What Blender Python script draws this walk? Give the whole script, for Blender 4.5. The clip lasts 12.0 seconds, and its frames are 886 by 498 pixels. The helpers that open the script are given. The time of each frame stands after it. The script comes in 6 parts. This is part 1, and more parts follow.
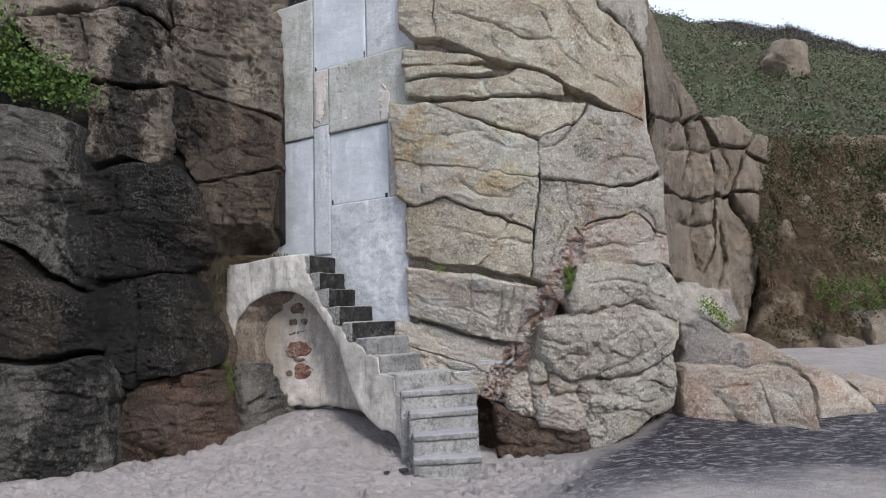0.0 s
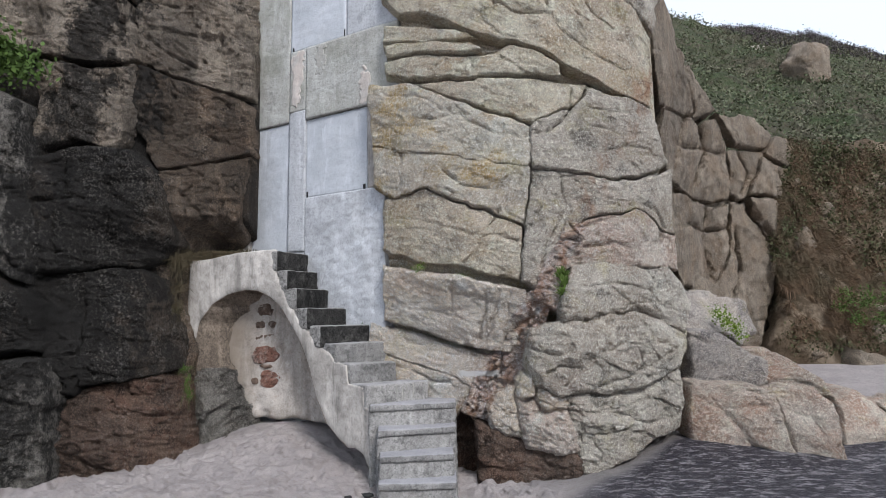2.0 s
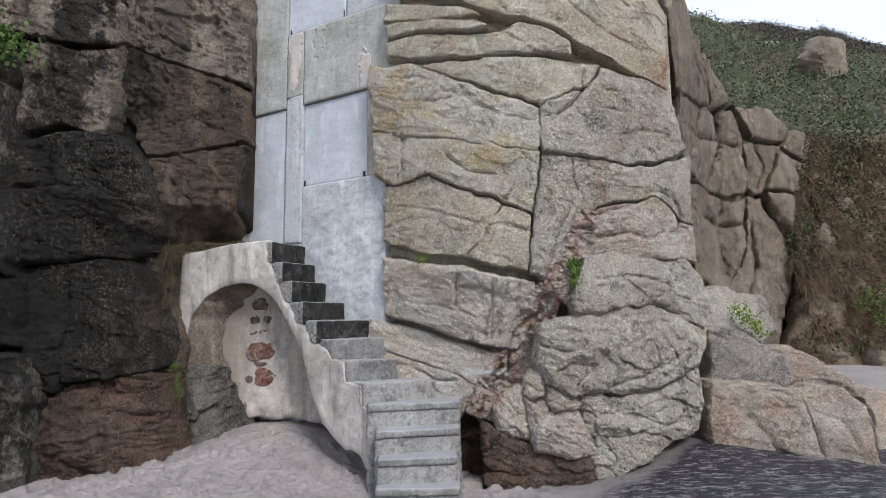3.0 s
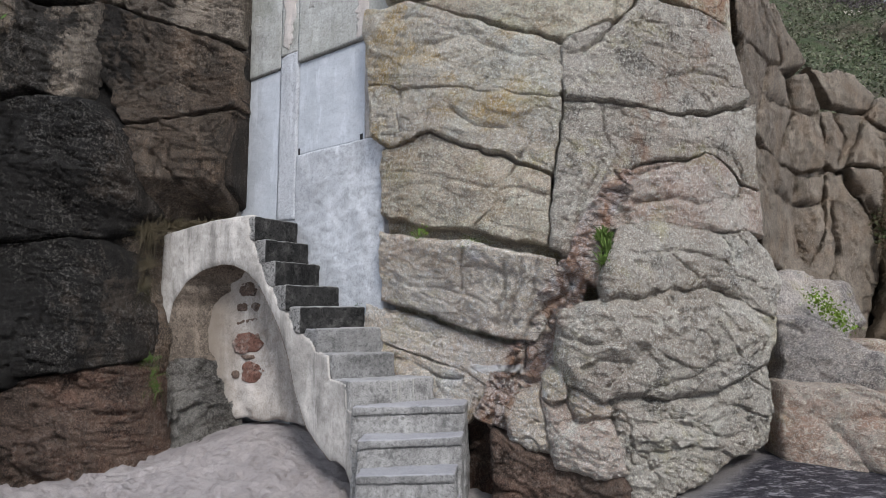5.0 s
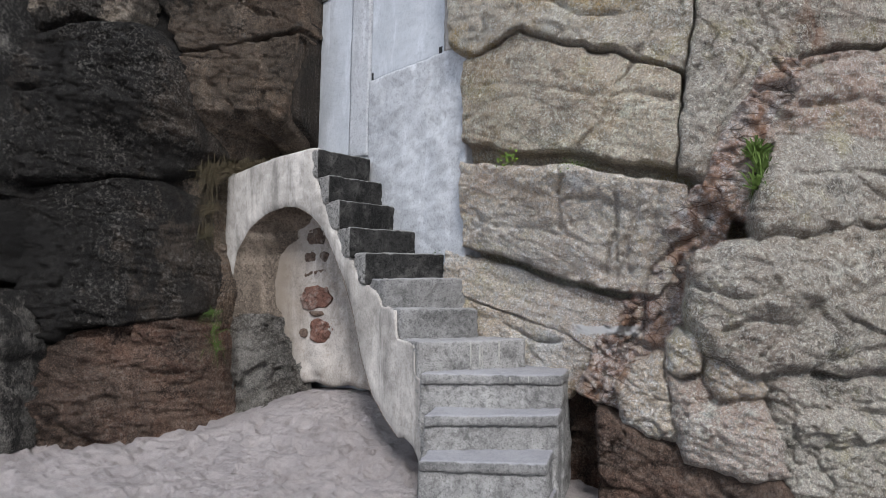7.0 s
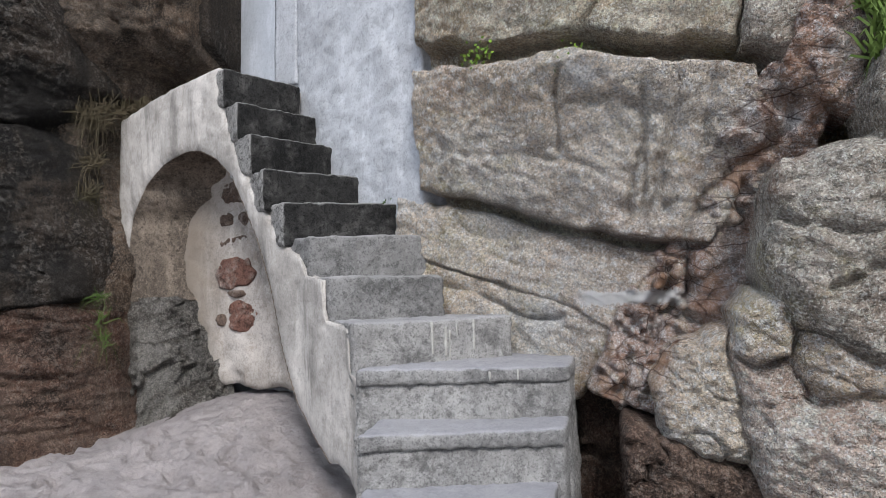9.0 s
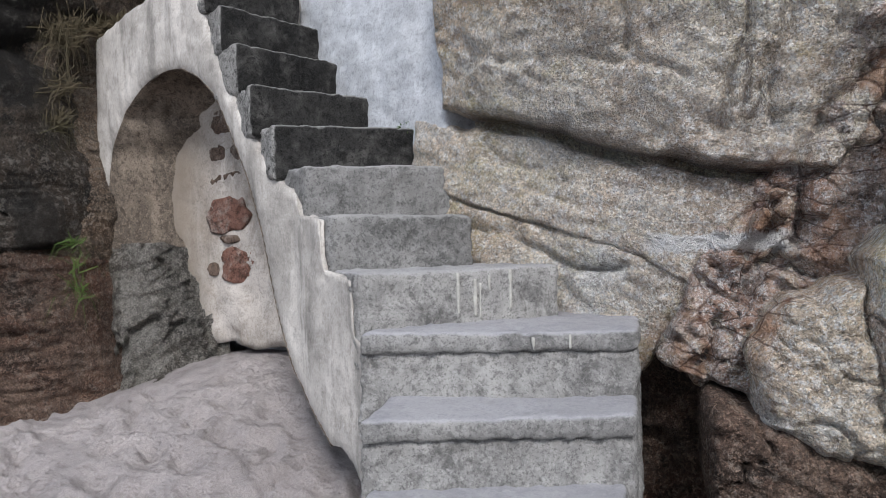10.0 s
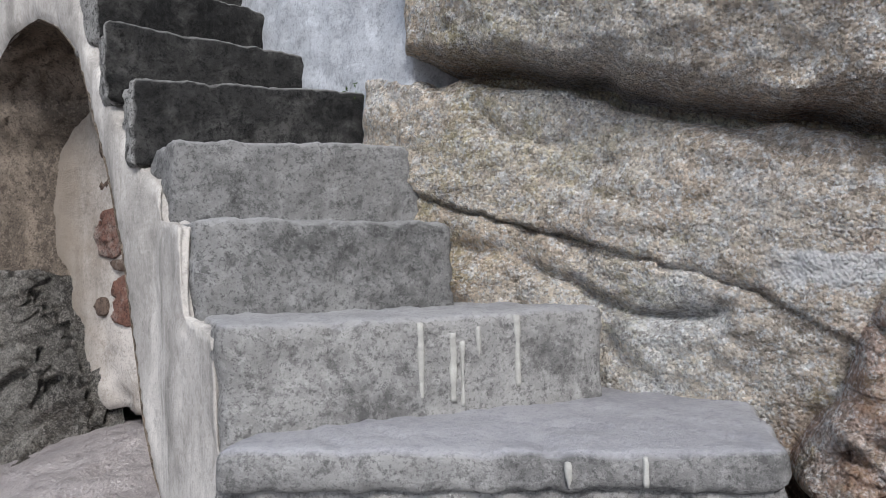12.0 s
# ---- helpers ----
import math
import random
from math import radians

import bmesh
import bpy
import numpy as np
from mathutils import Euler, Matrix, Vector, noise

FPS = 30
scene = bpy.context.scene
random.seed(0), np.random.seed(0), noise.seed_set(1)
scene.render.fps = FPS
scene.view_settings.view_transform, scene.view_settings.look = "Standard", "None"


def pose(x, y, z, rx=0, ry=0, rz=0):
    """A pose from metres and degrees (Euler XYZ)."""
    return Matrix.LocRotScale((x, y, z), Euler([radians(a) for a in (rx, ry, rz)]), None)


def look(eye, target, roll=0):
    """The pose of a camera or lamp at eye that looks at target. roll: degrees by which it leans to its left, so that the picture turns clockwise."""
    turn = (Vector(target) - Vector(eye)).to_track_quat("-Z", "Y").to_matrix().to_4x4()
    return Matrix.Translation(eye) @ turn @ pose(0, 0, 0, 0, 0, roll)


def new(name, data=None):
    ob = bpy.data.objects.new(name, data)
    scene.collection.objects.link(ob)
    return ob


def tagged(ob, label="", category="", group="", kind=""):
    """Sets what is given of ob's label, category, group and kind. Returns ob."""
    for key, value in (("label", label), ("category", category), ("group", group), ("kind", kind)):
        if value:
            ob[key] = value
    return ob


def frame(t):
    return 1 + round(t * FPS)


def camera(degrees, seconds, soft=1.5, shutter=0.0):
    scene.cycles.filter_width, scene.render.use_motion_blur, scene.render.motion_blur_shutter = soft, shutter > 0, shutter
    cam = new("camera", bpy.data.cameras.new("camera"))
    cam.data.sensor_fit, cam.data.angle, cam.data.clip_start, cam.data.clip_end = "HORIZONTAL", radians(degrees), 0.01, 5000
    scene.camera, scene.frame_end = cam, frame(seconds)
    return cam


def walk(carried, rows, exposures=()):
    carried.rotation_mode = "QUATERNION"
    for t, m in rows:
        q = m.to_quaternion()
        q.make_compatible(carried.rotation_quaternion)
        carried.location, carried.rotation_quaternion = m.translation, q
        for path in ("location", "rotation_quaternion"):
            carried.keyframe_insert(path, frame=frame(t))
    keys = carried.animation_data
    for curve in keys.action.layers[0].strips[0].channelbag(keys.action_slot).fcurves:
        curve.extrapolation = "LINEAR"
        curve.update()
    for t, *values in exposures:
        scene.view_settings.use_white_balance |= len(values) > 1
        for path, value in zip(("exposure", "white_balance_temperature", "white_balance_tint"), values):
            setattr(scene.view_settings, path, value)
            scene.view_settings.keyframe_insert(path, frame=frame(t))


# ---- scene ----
METRES, EYE, TILT, LEAN, TURN = 8.0, 1.5, 0.0, 0.0, 0.0
ROWS = [
    (0.0, 0.0, 0.0, 0.0, 0.18, 5.24, 2.01),
    (0.5, 0.0053, 0.0296, -0.0063, -0.23, 4.72, 1.41),
    (1.0, 0.0141, 0.0631, -0.003, -0.31, 4.77, 1.13),
    (1.5, 0.0266, 0.0874, -0.0057, -0.14, 5.55, 1.11),
    (2.0, 0.0495, 0.1207, -0.0063, 1.17, 5.92, 0.91),
    (2.5, 0.0487, 0.1498, -0.0107, 1.26, 5.87, 0.79),
    (4.5, 0.1017, 0.3052, -0.0261, 5.57, 7.09, 0.59),
    (5.0, 0.1154, 0.3504, -0.0293, 6.98, 5.87, 0.55),
    (5.5, 0.1332, 0.3981, -0.0388, 11.98, 5.56, 0.54),
    (6.0, 0.1379, 0.4331, -0.0366, 16.62, 4.64, -1.0),
    (6.5, 0.1278, 0.471, -0.0424, 16.97, 3.72, -0.51),
    (8.5, 0.0886, 0.6606, -0.0692, 14.66, 3.3, 1.56),
    (9.0, 0.0815, 0.7115, -0.0718, 15.38, 2.58, 1.62),
    (9.5, 0.0716, 0.7574, -0.0724, 17.6, 1.5, 1.47),
    (10.0, 0.0529, 0.8, -0.0778, 17.15, -1.43, 1.42),
    (10.5, 0.0454, 0.8395, -0.078, 17.34, -1.77, 1.66),
    (11.0, 0.0424, 0.8835, -0.0839, 18.84, -0.93, 2.04),
    (11.5, 0.0343, 0.9155, -0.0859, 19.11, -0.62, 1.77),
    (12.0, 0.0196, 0.9502, -0.0822, 16.95, 1.12, 1.33),
]
cam = camera(66.0, 12.0, soft=0.8)
walk(cam, [(t, pose(0, 0, EYE, TILT, LEAN, TURN) @ pose(METRES * x, METRES * y, METRES * z, 90 + pitch, roll, yaw)) for t, x, y, z, yaw, pitch, roll in ROWS],
     exposures=[(0.0, 0.56), (2.5, 0.56), (4.5, 0.58), (6.0, 0.58), (9.0, 0.74), (12.0, 0.79)])

# ---- daylight: a bright overcast sky, the open beach lies behind the walker ----
SUN_ELEV, SUN_AZ = 40.0, 155.0
world = bpy.data.worlds.new("overcast_sky")
scene.world = world
world.use_nodes = True
wn, wl = world.node_tree.nodes, world.node_tree.links
sky = wn.new("ShaderNodeTexSky")
sky.sky_type, sky.sun_disc = "NISHITA", False
sky.sun_elevation, sky.sun_rotation = radians(SUN_ELEV), radians(SUN_AZ)
sky.air_density, sky.dust_density, sky.ozone_density = 1.0, 4.0, 1.0
hazy = wn.new("ShaderNodeMixRGB")
hazy.inputs["Fac"].default_value = 0.85
hazy.inputs["Color2"].default_value = (8.5, 9.6, 11.6, 1)
wl.new(sky.outputs["Color"], hazy.inputs["Color1"])
wl.new(hazy.outputs["Color"], wn["Background"].inputs["Color"])
wn["Background"].inputs["Strength"].default_value = 0.088
sun = new("sun", bpy.data.lights.new("sun", "SUN"))
sun.data.energy, sun.data.angle, sun.data.color = 2.0, radians(16), (1.0, 0.985, 0.99)
az, el = radians(SUN_AZ), radians(SUN_ELEV)
sun.matrix_world = look((0, 0, 20), (0 - math.sin(az) * math.cos(el), 0 - math.cos(az) * math.cos(el), 20 - math.sin(el)))


# ---- noise and mesh tools ----
def lattice(ix, iz, seed):
    h = (ix.astype(np.int64) * 374761393 + iz.astype(np.int64) * 668265263 + seed * 1442695041) & 0x7FFFFFFF
    h = ((h ^ (h >> 13)) * 1274126177) & 0x7FFFFFFF
    h = ((h ^ (h >> 16)) * 374761393) & 0x7FFFFFFF
    return ((h ^ (h >> 15)) & 0xFFFF) / 32767.5 - 1


def grain(x, z, seed=0):
    """Smooth noise between -1 and 1 with features about 1 wide."""
    ix, iz = np.floor(x), np.floor(z)
    fx, fz = x - ix, z - iz
    fx, fz = fx * fx * fx * (fx * (fx * 6 - 15) + 10), fz * fz * fz * (fz * (fz * 6 - 15) + 10)
    a, b = lattice(ix, iz, seed), lattice(ix + 1, iz, seed)
    c, d = lattice(ix, iz + 1, seed), lattice(ix + 1, iz + 1, seed)
    return (a * (1 - fx) + b * fx) * (1 - fz) + (c * (1 - fx) + d * fx) * fz


def fbm(x, z, seed=0, octaves=4, gain=0.5):
    total, amp = 0, 1.0
    for k in range(octaves):
        total = total + amp * grain(x * 2 ** k + 17.3 * k, z * 2 ** k - 9.1 * k, seed + k)
        amp *= gain
    return total


def inside_distance(poly, x, z):
    """Signed distance to a closed outline, positive inside."""
    best, odd = np.full(x.shape, 1e9), np.zeros(x.shape, bool)
    for (ax, az_), (bx, bz) in zip(poly, poly[1:] + poly[:1]):
        ex, ez = bx - ax, bz - az_
        k = np.clip(((x - ax) * ex + (z - az_) * ez) / (ex * ex + ez * ez + 1e-12), 0, 1)
        best = np.minimum(best, (x - ax - k * ex) ** 2 + (z - az_ - k * ez) ** 2)
        cross = (az_ > z) != (bz > z)
        odd ^= cross & (x < ex * (z - az_) / (ez if ez else 1e-12) + ax)
    return np.where(odd, 1, -1) * np.sqrt(best)


def raw_mesh(name, verts, quads, smooth=True):
    """A mesh from arrays of corners and of quads (a triangle repeats its last corner as -1)."""
    me = bpy.data.meshes.new(name)
    verts = np.asarray(verts, np.float32)
    quads = np.asarray(quads, np.int32)
    me.vertices.add(len(verts))
    me.vertices.foreach_set("co", verts.ravel())
    sizes = np.where(quads[:, -1] < 0, quads.shape[1] - 1, quads.shape[1])
    flat = quads.ravel()
    flat = flat[flat >= 0]
    me.loops.add(len(flat))
    me.loops.foreach_set("vertex_index", flat)
    me.polygons.add(len(quads))
    me.polygons.foreach_set("loop_start", np.concatenate(([0], np.cumsum(sizes)[:-1])).astype(np.int32))
    me.polygons.foreach_set("use_smooth", np.full(len(quads), smooth))
    me.update(calc_edges=True)
    return me


def hung(name, me, material, parent=None, label=""):
    """Links a mesh as one object, under its thing where there is one."""
    ob = new(name, me)
    if material:
        me.materials.clear()
        me.materials.append(material)
    if parent is not None:
        ob.parent = parent
        base = Vector(parent.location)
        if parent.parent is not None:
            base += Vector(parent.parent.location)
        ob.location = -base
    return tagged(ob, label)


def thing(name, at, label, category, group="", kind=""):
    ob = new(name)
    ob.location = at
    ob.empty_display_size = 0.1
    return tagged(ob, label, category, group, kind)


def grid_quads(keep):
    """Quads of a grid of corners, of the cells that are kept, and the corners they use renumbered."""
    nz, nx = keep.shape[0] + 1, keep.shape[1] + 1
    idx = np.arange(nz * nx).reshape(nz, nx)
    q = np.stack([idx[:-1, :-1], idx[:-1, 1:], idx[1:, 1:], idx[1:, :-1]], -1)[keep]
    used = np.unique(q)
    back = np.full(nz * nx, -1)
    back[used] = np.arange(len(used))
    return back[q], used


# ---- lie of the rock: how far ahead each face stands at (x, z) ----
def face_main(x, z):
    u = x - 1.45
    b = 8.66 + np.where(u < 0, 0.33 * (u / 1.3) ** 2, 0.5 * np.abs(u) ** 1.45)
    return b + 0.3 * np.clip((1.9 - z) / 0.7, 0, 1) * np.clip((x + 0.75) / 0.75, 0, 1) + 0.06 * np.maximum(0, z - 4)


def face_left(x, z):
    low = np.clip((2.9 - z) / 0.5, 0, 1)
    turned = 0.55 * np.clip((x + 3.8) / 0.6, 0, 1.3) ** 1.5 + 0.3 * np.clip((z - 1.0) / 1.0, 0, 1) * np.clip((x + 4.3) / 0.3, 0, 1)
    return 9.3 + 0.42 * (x + 3.2) + 0.24 * np.maximum(0, z - 1) - 0.03 * np.maximum(0, 1 - z) + low * turned


def face_bulge(x, z):
    return 8.42 + 0.78 * np.maximum(0, x - 1.65) + 0.25 * np.maximum(0, 1.55 - x) + 0.12 * np.maximum(0, z - 1) ** 2


def face_orange(x, z):
    return 9.75 - 0.6 * (x - 3.4) + 0.35 * np.maximum(0, z)


def face_back(x, z):
    return np.where(x < 5.8, 11.7 + (x - 3.84) * 2.1, 15.8 + (x - 5.8) * 1.05)


def face_bank(x, z):
    return 17.6 + 0.25 * (x - 8.7) + 0.35 * z


def face_seaward(x, z):
    return 9.5 + 0.2 * (x - 5) + 0.5 * np.maximum(0, z)


def face_ledge(x, z):
    return 11.4 + 0.5 * (x - 4.2) + 0.3 * z


def facets(x, z, size, seed, jag=0.3):
    """Broken faces: cells about size wide, each with a height and a tilt of its own, and how far the next cell is."""
    u, w = x / size, z / size
    u, w = u + jag * fbm(u * 1.6, w * 1.6, seed + 31, 3), w + jag * fbm(u * 1.6 + 7, w * 1.6, seed + 37, 3)
    iu, iw = np.floor(u), np.floor(w)
    d1, d2 = np.full(u.shape, 9.0), np.full(u.shape, 9.0)
    h1, h2 = np.zeros(u.shape), np.zeros(u.shape)
    for du in (-1, 0, 1):
        for dw in (-1, 0, 1):
            cu, cw = iu + du, iw + dw
            ex = u - cu - 0.5 - 0.42 * lattice(cu, cw, seed)
            ez = w - cw - 0.5 - 0.42 * lattice(cu, cw, seed + 1)
            d = ex * ex + ez * ez
            h = 0.5 * lattice(cu, cw, seed + 2) + 0.9 * ex * lattice(cu, cw, seed + 3) + 0.9 * ez * lattice(cu, cw, seed + 4)
            first, second = d < d1, (d >= d1) & (d < d2)
            d2, h2 = np.where(first, d1, np.where(second, d, d2)), np.where(first, h1, np.where(second, h, h2))
            d1, h1 = np.where(first, d, d1), np.where(first, h, h1)
    gap = np.sqrt(d2) - np.sqrt(d1)
    k = np.clip(gap / 0.16, 0, 1)
    k = k * k * (3 - 2 * k)
    return h1 * (0.5 + 0.5 * k) + h2 * (0.5 - 0.5 * k), gap


def relief(x, z, rough, seed, step):
    """Broken, bedded granite: low swells, fractured faces at three sizes, coarse grain, and hairline joints."""
    dip = 1.5 * (z + 0.16 * x)
    big, gap = facets(x, dip, 0.62, seed)
    mid, near_ = facets(x + 0.3 * dip, dip, 0.23, seed + 41)
    n = 0.03 * fbm(x * 1.3, dip * 1.2, seed, 3) + 0.024 * big
    worn = np.clip(0.5 + 1.3 * fbm(x * 0.7, dip * 0.6, seed + 60, 2), 0.1, 1)
    n = n + 0.011 * worn * mid + 0.006 * fbm(x * 6, dip * 5, seed + 9, 3, 0.75)
    if step < 0.05:
        small, _ = facets(x, dip, 0.075, seed + 83)
        n = n + 0.006 * worn * small + 0.008 * fbm(x * 19, dip * 16, seed + 13, 2, 0.9)
    n = n - 0.026 * np.exp(-(gap / 0.035) ** 2) * np.clip(0.2 + 1.4 * fbm(x * 0.8, dip * 0.6, seed + 50, 2), 0, 1)
    n = n - 0.014 * np.exp(-(near_ / 0.05) ** 2) * np.clip(1.6 * fbm(x * 0.9, dip * 0.7, seed + 55, 2), 0, 1)
    return rough * (n - 0.02)


CRACKS = {}


def crack(face, line, deep, wide):
    """An open joint that runs across a rock face along a line in (x, z)."""
    CRACKS.setdefault(face, []).append((line, deep, wide))


def grooves(face, x, z):
    """How deep the open joints cut into a face."""
    cut = np.zeros(x.shape)
    for line, deep, wide in CRACKS.get(face, ()):
        lx, lz = [p[0] for p in line], [p[1] for p in line]
        if min(lx) > x.max() + 0.1 or max(lx) < x.min() - 0.1 or min(lz) > z.max() + 0.1 or max(lz) < z.min() - 0.1:
            continue
        best = np.full(x.shape, 1e9)
        for (ax, az_), (bx, bz) in zip(line, line[1:]):
            ex, ez = bx - ax, bz - az_
            k = np.clip(((x - ax) * ex + (z - az_) * ez) / (ex * ex + ez * ez + 1e-12), 0, 1)
            best = np.minimum(best, (x - ax - k * ex) ** 2 + (z - az_ - k * ez) ** 2)
        cut = np.maximum(cut, deep * np.exp(-np.sqrt(best) / wide * 0.9) * (1 + 0.5 * fbm(x * 3, z * 3, 71, 2)))
    return cut


crack(face_main, [(1.33, 1.64), (1.28, 1.49), (1.13, 1.39), (0.97, 1.26), (0.9, 1.06)], 0.08, 0.02)
crack(face_main, [(0.83, 0.96), (0.77, 0.78), (0.73, 0.65), (0.62, 0.52), (0.56, 0.35)], 0.08, 0.02)
crack(face_main, [(0.92, 1.03), (0.89, 0.83), (0.8, 0.73), (0.7, 0.57)], 0.08, 0.02)
crack(face_main, [(1.06, 0.58), (0.98, 0.43), (0.83, 0.2)], 0.07, 0.018)
crack(face_main, [(0.63, 0.73), (0.73, 0.69), (0.85, 0.73), (0.97, 0.68)], 0.06, 0.016)
crack(face_main, [(0.36, 1.89), (0.33, 1.73), (0.34, 1.55)], 0.06, 0.015)
crack(face_main, [(0.75, 1.75), (0.74, 1.57), (0.68, 1.38), (0.65, 1.21)], 0.06, 0.015)
crack(face_main, [(0.86, 1.71), (0.83, 1.53), (0.79, 1.4)], 0.05, 0.014)
crack(face_back, [(5.68, 7.78), (4.89, 6.14), (5.42, 5.74)], 0.35, 0.05)
crack(face_back, [(5.84, 5.76), (5.97, 5.04), (5.22, 4.0)], 0.35, 0.05)
crack(face_back, [(4.62, 4.92), (4.06, 3.9)], 0.3, 0.05)
crack(face_back, [(5.95, 3.82), (5.69, 2.99), (5.98, 2.23)], 0.35, 0.05)
crack(face_back, [(7.65, 4.05), (8.41, 3.53), (8.76, 2.93)], 0.35, 0.06)
crack(face_back, [(7.42, 5.35), (7.77, 4.97), (7.44, 4.46)], 0.3, 0.05)
crack(face_back, [(9.11, 5.22), (9.35, 4.77)], 0.3, 0.05)
crack(face_back, [(4.59, 3.11), (5.89, 3.28), (6.62, 3.42)], 0.3, 0.05)
crack(face_back, [(4.16, 4.36), (5.74, 5.09), (6.67, 5.19)], 0.3, 0.05)
crack(face_back, [(7.05, 3.39), (7.19, 2.55), (6.71, 1.7)], 0.35, 0.06)
crack(face_main, [(0.24, 5.58), (0.54, 5.43), (0.83, 5.26), (1.18, 5.05), (1.59, 5.0)], 0.05, 0.016)
crack(face_main, [(1.78, 5.45), (1.98, 5.31), (2.14, 5.14), (2.42, 5.02)], 0.05, 0.014)
crack(face_main, [(2.23, 5.7), (2.6, 5.54), (2.98, 5.49)], 0.06, 0.018)
crack(face_main, [(1.79, 4.11), (1.76, 3.9), (1.67, 3.71), (1.51, 3.59), (1.34, 3.55)], 0.06, 0.016)
crack(face_main, [(1.98, 3.93), (2.26, 3.91), (2.61, 3.94)], 0.045, 0.014)
crack(face_main, [(1.99, 3.7), (2.34, 3.7)], 0.04, 0.014)
crack(face_main, [(2.14, 3.4), (2.47, 3.52), (2.87, 3.53)], 0.05, 0.016)
crack(face_main, [(0.26, 3.2), (0.5, 2.99), (0.76, 2.94)], 0.05, 0.014)
crack(face_main, [(0.9, 2.68), (0.76, 2.46), (0.64, 2.25), (0.47, 2.08)], 0.06, 0.016)
crack(face_main, [(-0.27, 3.51), (-0.29, 3.29), (-0.26, 3.09)], 0.05, 0.014)
crack(face_main, [(0.91, 3.11), (1.09, 3.15), (1.2, 3.05)], 0.04, 0.014)
crack(face_main, [(0.88, 1.78), (0.86, 1.52), (0.76, 1.3), (0.71, 1.12)], 0.05, 0.014)
crack(face_main, [(1.03, 1.73), (0.98, 1.44), (0.93, 1.19)], 0.05, 0.014)
crack(face_main, [(0.32, 1.72), (0.61, 1.74), (0.82, 1.63)], 0.045, 0.014)
crack(face_main, [(1.59, 3.08), (1.65, 2.68), (1.44, 2.32), (1.36, 2.03)], 0.05, 0.015)
crack(face_main, [(2.49, 2.76), (2.71, 2.84), (2.91, 2.73), (3.02, 2.57), (2.93, 2.35)], 0.06, 0.02)
crack(face_main, [(1.79, 2.45), (2.05, 2.57), (2.4, 2.65)], 0.05, 0.018)
crack(face_main, [(1.86, 2.24), (2.2, 2.32), (2.47, 2.26), (2.88, 2.39)], 0.05, 0.02)
crack(face_main, [(0.02, 3.86), (0.47, 3.85), (0.89, 3.58), (1.25, 3.49)], 0.04, 0.014)
crack(face_main, [(-0.32, 2.71), (0.13, 2.58), (0.63, 2.43), (1.12, 2.33)], 0.04, 0.014)
crack(face_main, [(0.68, 5.4), (0.74, 5.03), (0.99, 4.76)], 0.035, 0.012)
crack(face_main, [(1.42, 5.4), (1.52, 5.09), (1.7, 4.79), (2.1, 4.61), (2.45, 4.52)], 0.04, 0.014)
crack(face_main, [(-0.21, 1.6), (0.17, 1.54), (0.53, 1.42)], 0.035, 0.014)
crack(face_main, [(-0.32, 1.31), (-0.2, 1.19), (-0.05, 1.15)], 0.04, 0.014)
crack(face_main, [(0.18, 1.21), (0.35, 1.13), (0.54, 1.09), (0.66, 0.98)], 0.04, 0.012)
crack(face_main, [(-0.41, 0.91), (-0.13, 0.83), (0.06, 0.72), (0.3, 0.71)], 0.05, 0.016)
crack(face_main, [(0.74, 1.46), (0.73, 1.36), (0.71, 1.27), (0.73, 1.14)], 0.05, 0.012)
crack(face_main, [(0.82, 1.39), (0.81, 1.28), (0.83, 1.18)], 0.05, 0.012)
crack(face_bulge, [(2.26, 1.14), (1.9, 1.02), (1.65, 0.82), (1.56, 0.71)], 0.05, 0.018)
crack(face_bulge, [(3.08, 1.02), (2.72, 0.89), (2.32, 0.76), (1.87, 0.65)], 0.05, 0.02)
crack(face_bulge, [(1.8, 1.8), (2.2, 1.84), (2.71, 1.76)], 0.05, 0.016)
crack(face_bulge, [(2.57, 1.38), (2.84, 1.15), (3.13, 1.01)], 0.05, 0.016)
crack(face_bulge, [(1.77, 0.42), (2.2, 0.36), (2.66, 0.19), (3.06, 0.21)], 0.05, 0.018)
crack(face_bulge, [(1.93, 0.16), (2.28, 0.17), (2.74, 0.03)], 0.05, 0.016)
crack(face_bulge, [(1.19, 1.12), (1.45, 1.05), (1.66, 1.11)], 0.045, 0.015)
crack(face_bulge, [(1.34, 0.84), (1.51, 0.94), (1.72, 0.9)], 0.05, 0.015)
crack(face_orange, [(3.48, 0.3), (3.7, 0.46), (3.95, 0.67), (4.04, 0.81)], 0.06, 0.02)
crack(face_orange, [(3.7, 0.23), (3.83, 0.02), (4.02, -0.22)], 0.06, 0.02)
crack(face_orange, [(4.35, 0.31), (4.5, 0.25), (4.59, 0.01)], 0.05, 0.018)
crack(face_orange, [(3.39, 0.42), (3.66, 0.29), (4.11, 0.38)], 0.05, 0.018)
crack(face_left, [(-5.71, 3.54), (-5.37, 3.62), (-4.92, 3.34)], 0.07, 0.025)
crack(face_left, [(-5.63, 2.99), (-5.27, 2.89), (-4.95, 3.09)], 0.07, 0.025)
crack(face_left, [(-5.37, 2.77), (-4.94, 2.55), (-4.63, 2.11)], 0.09, 0.03)
crack(face_left, [(-5.56, 2.47), (-5.25, 2.27), (-4.86, 1.9), (-4.54, 1.58)], 0.07, 0.025)
crack(face_left, [(-5.6, 4.03), (-5.38, 4.17), (-5.05, 3.99)], 0.05, 0.02)
crack(face_left, [(-5.15, 5.65), (-5.03, 5.23), (-4.93, 5.04)], 0.06, 0.022)
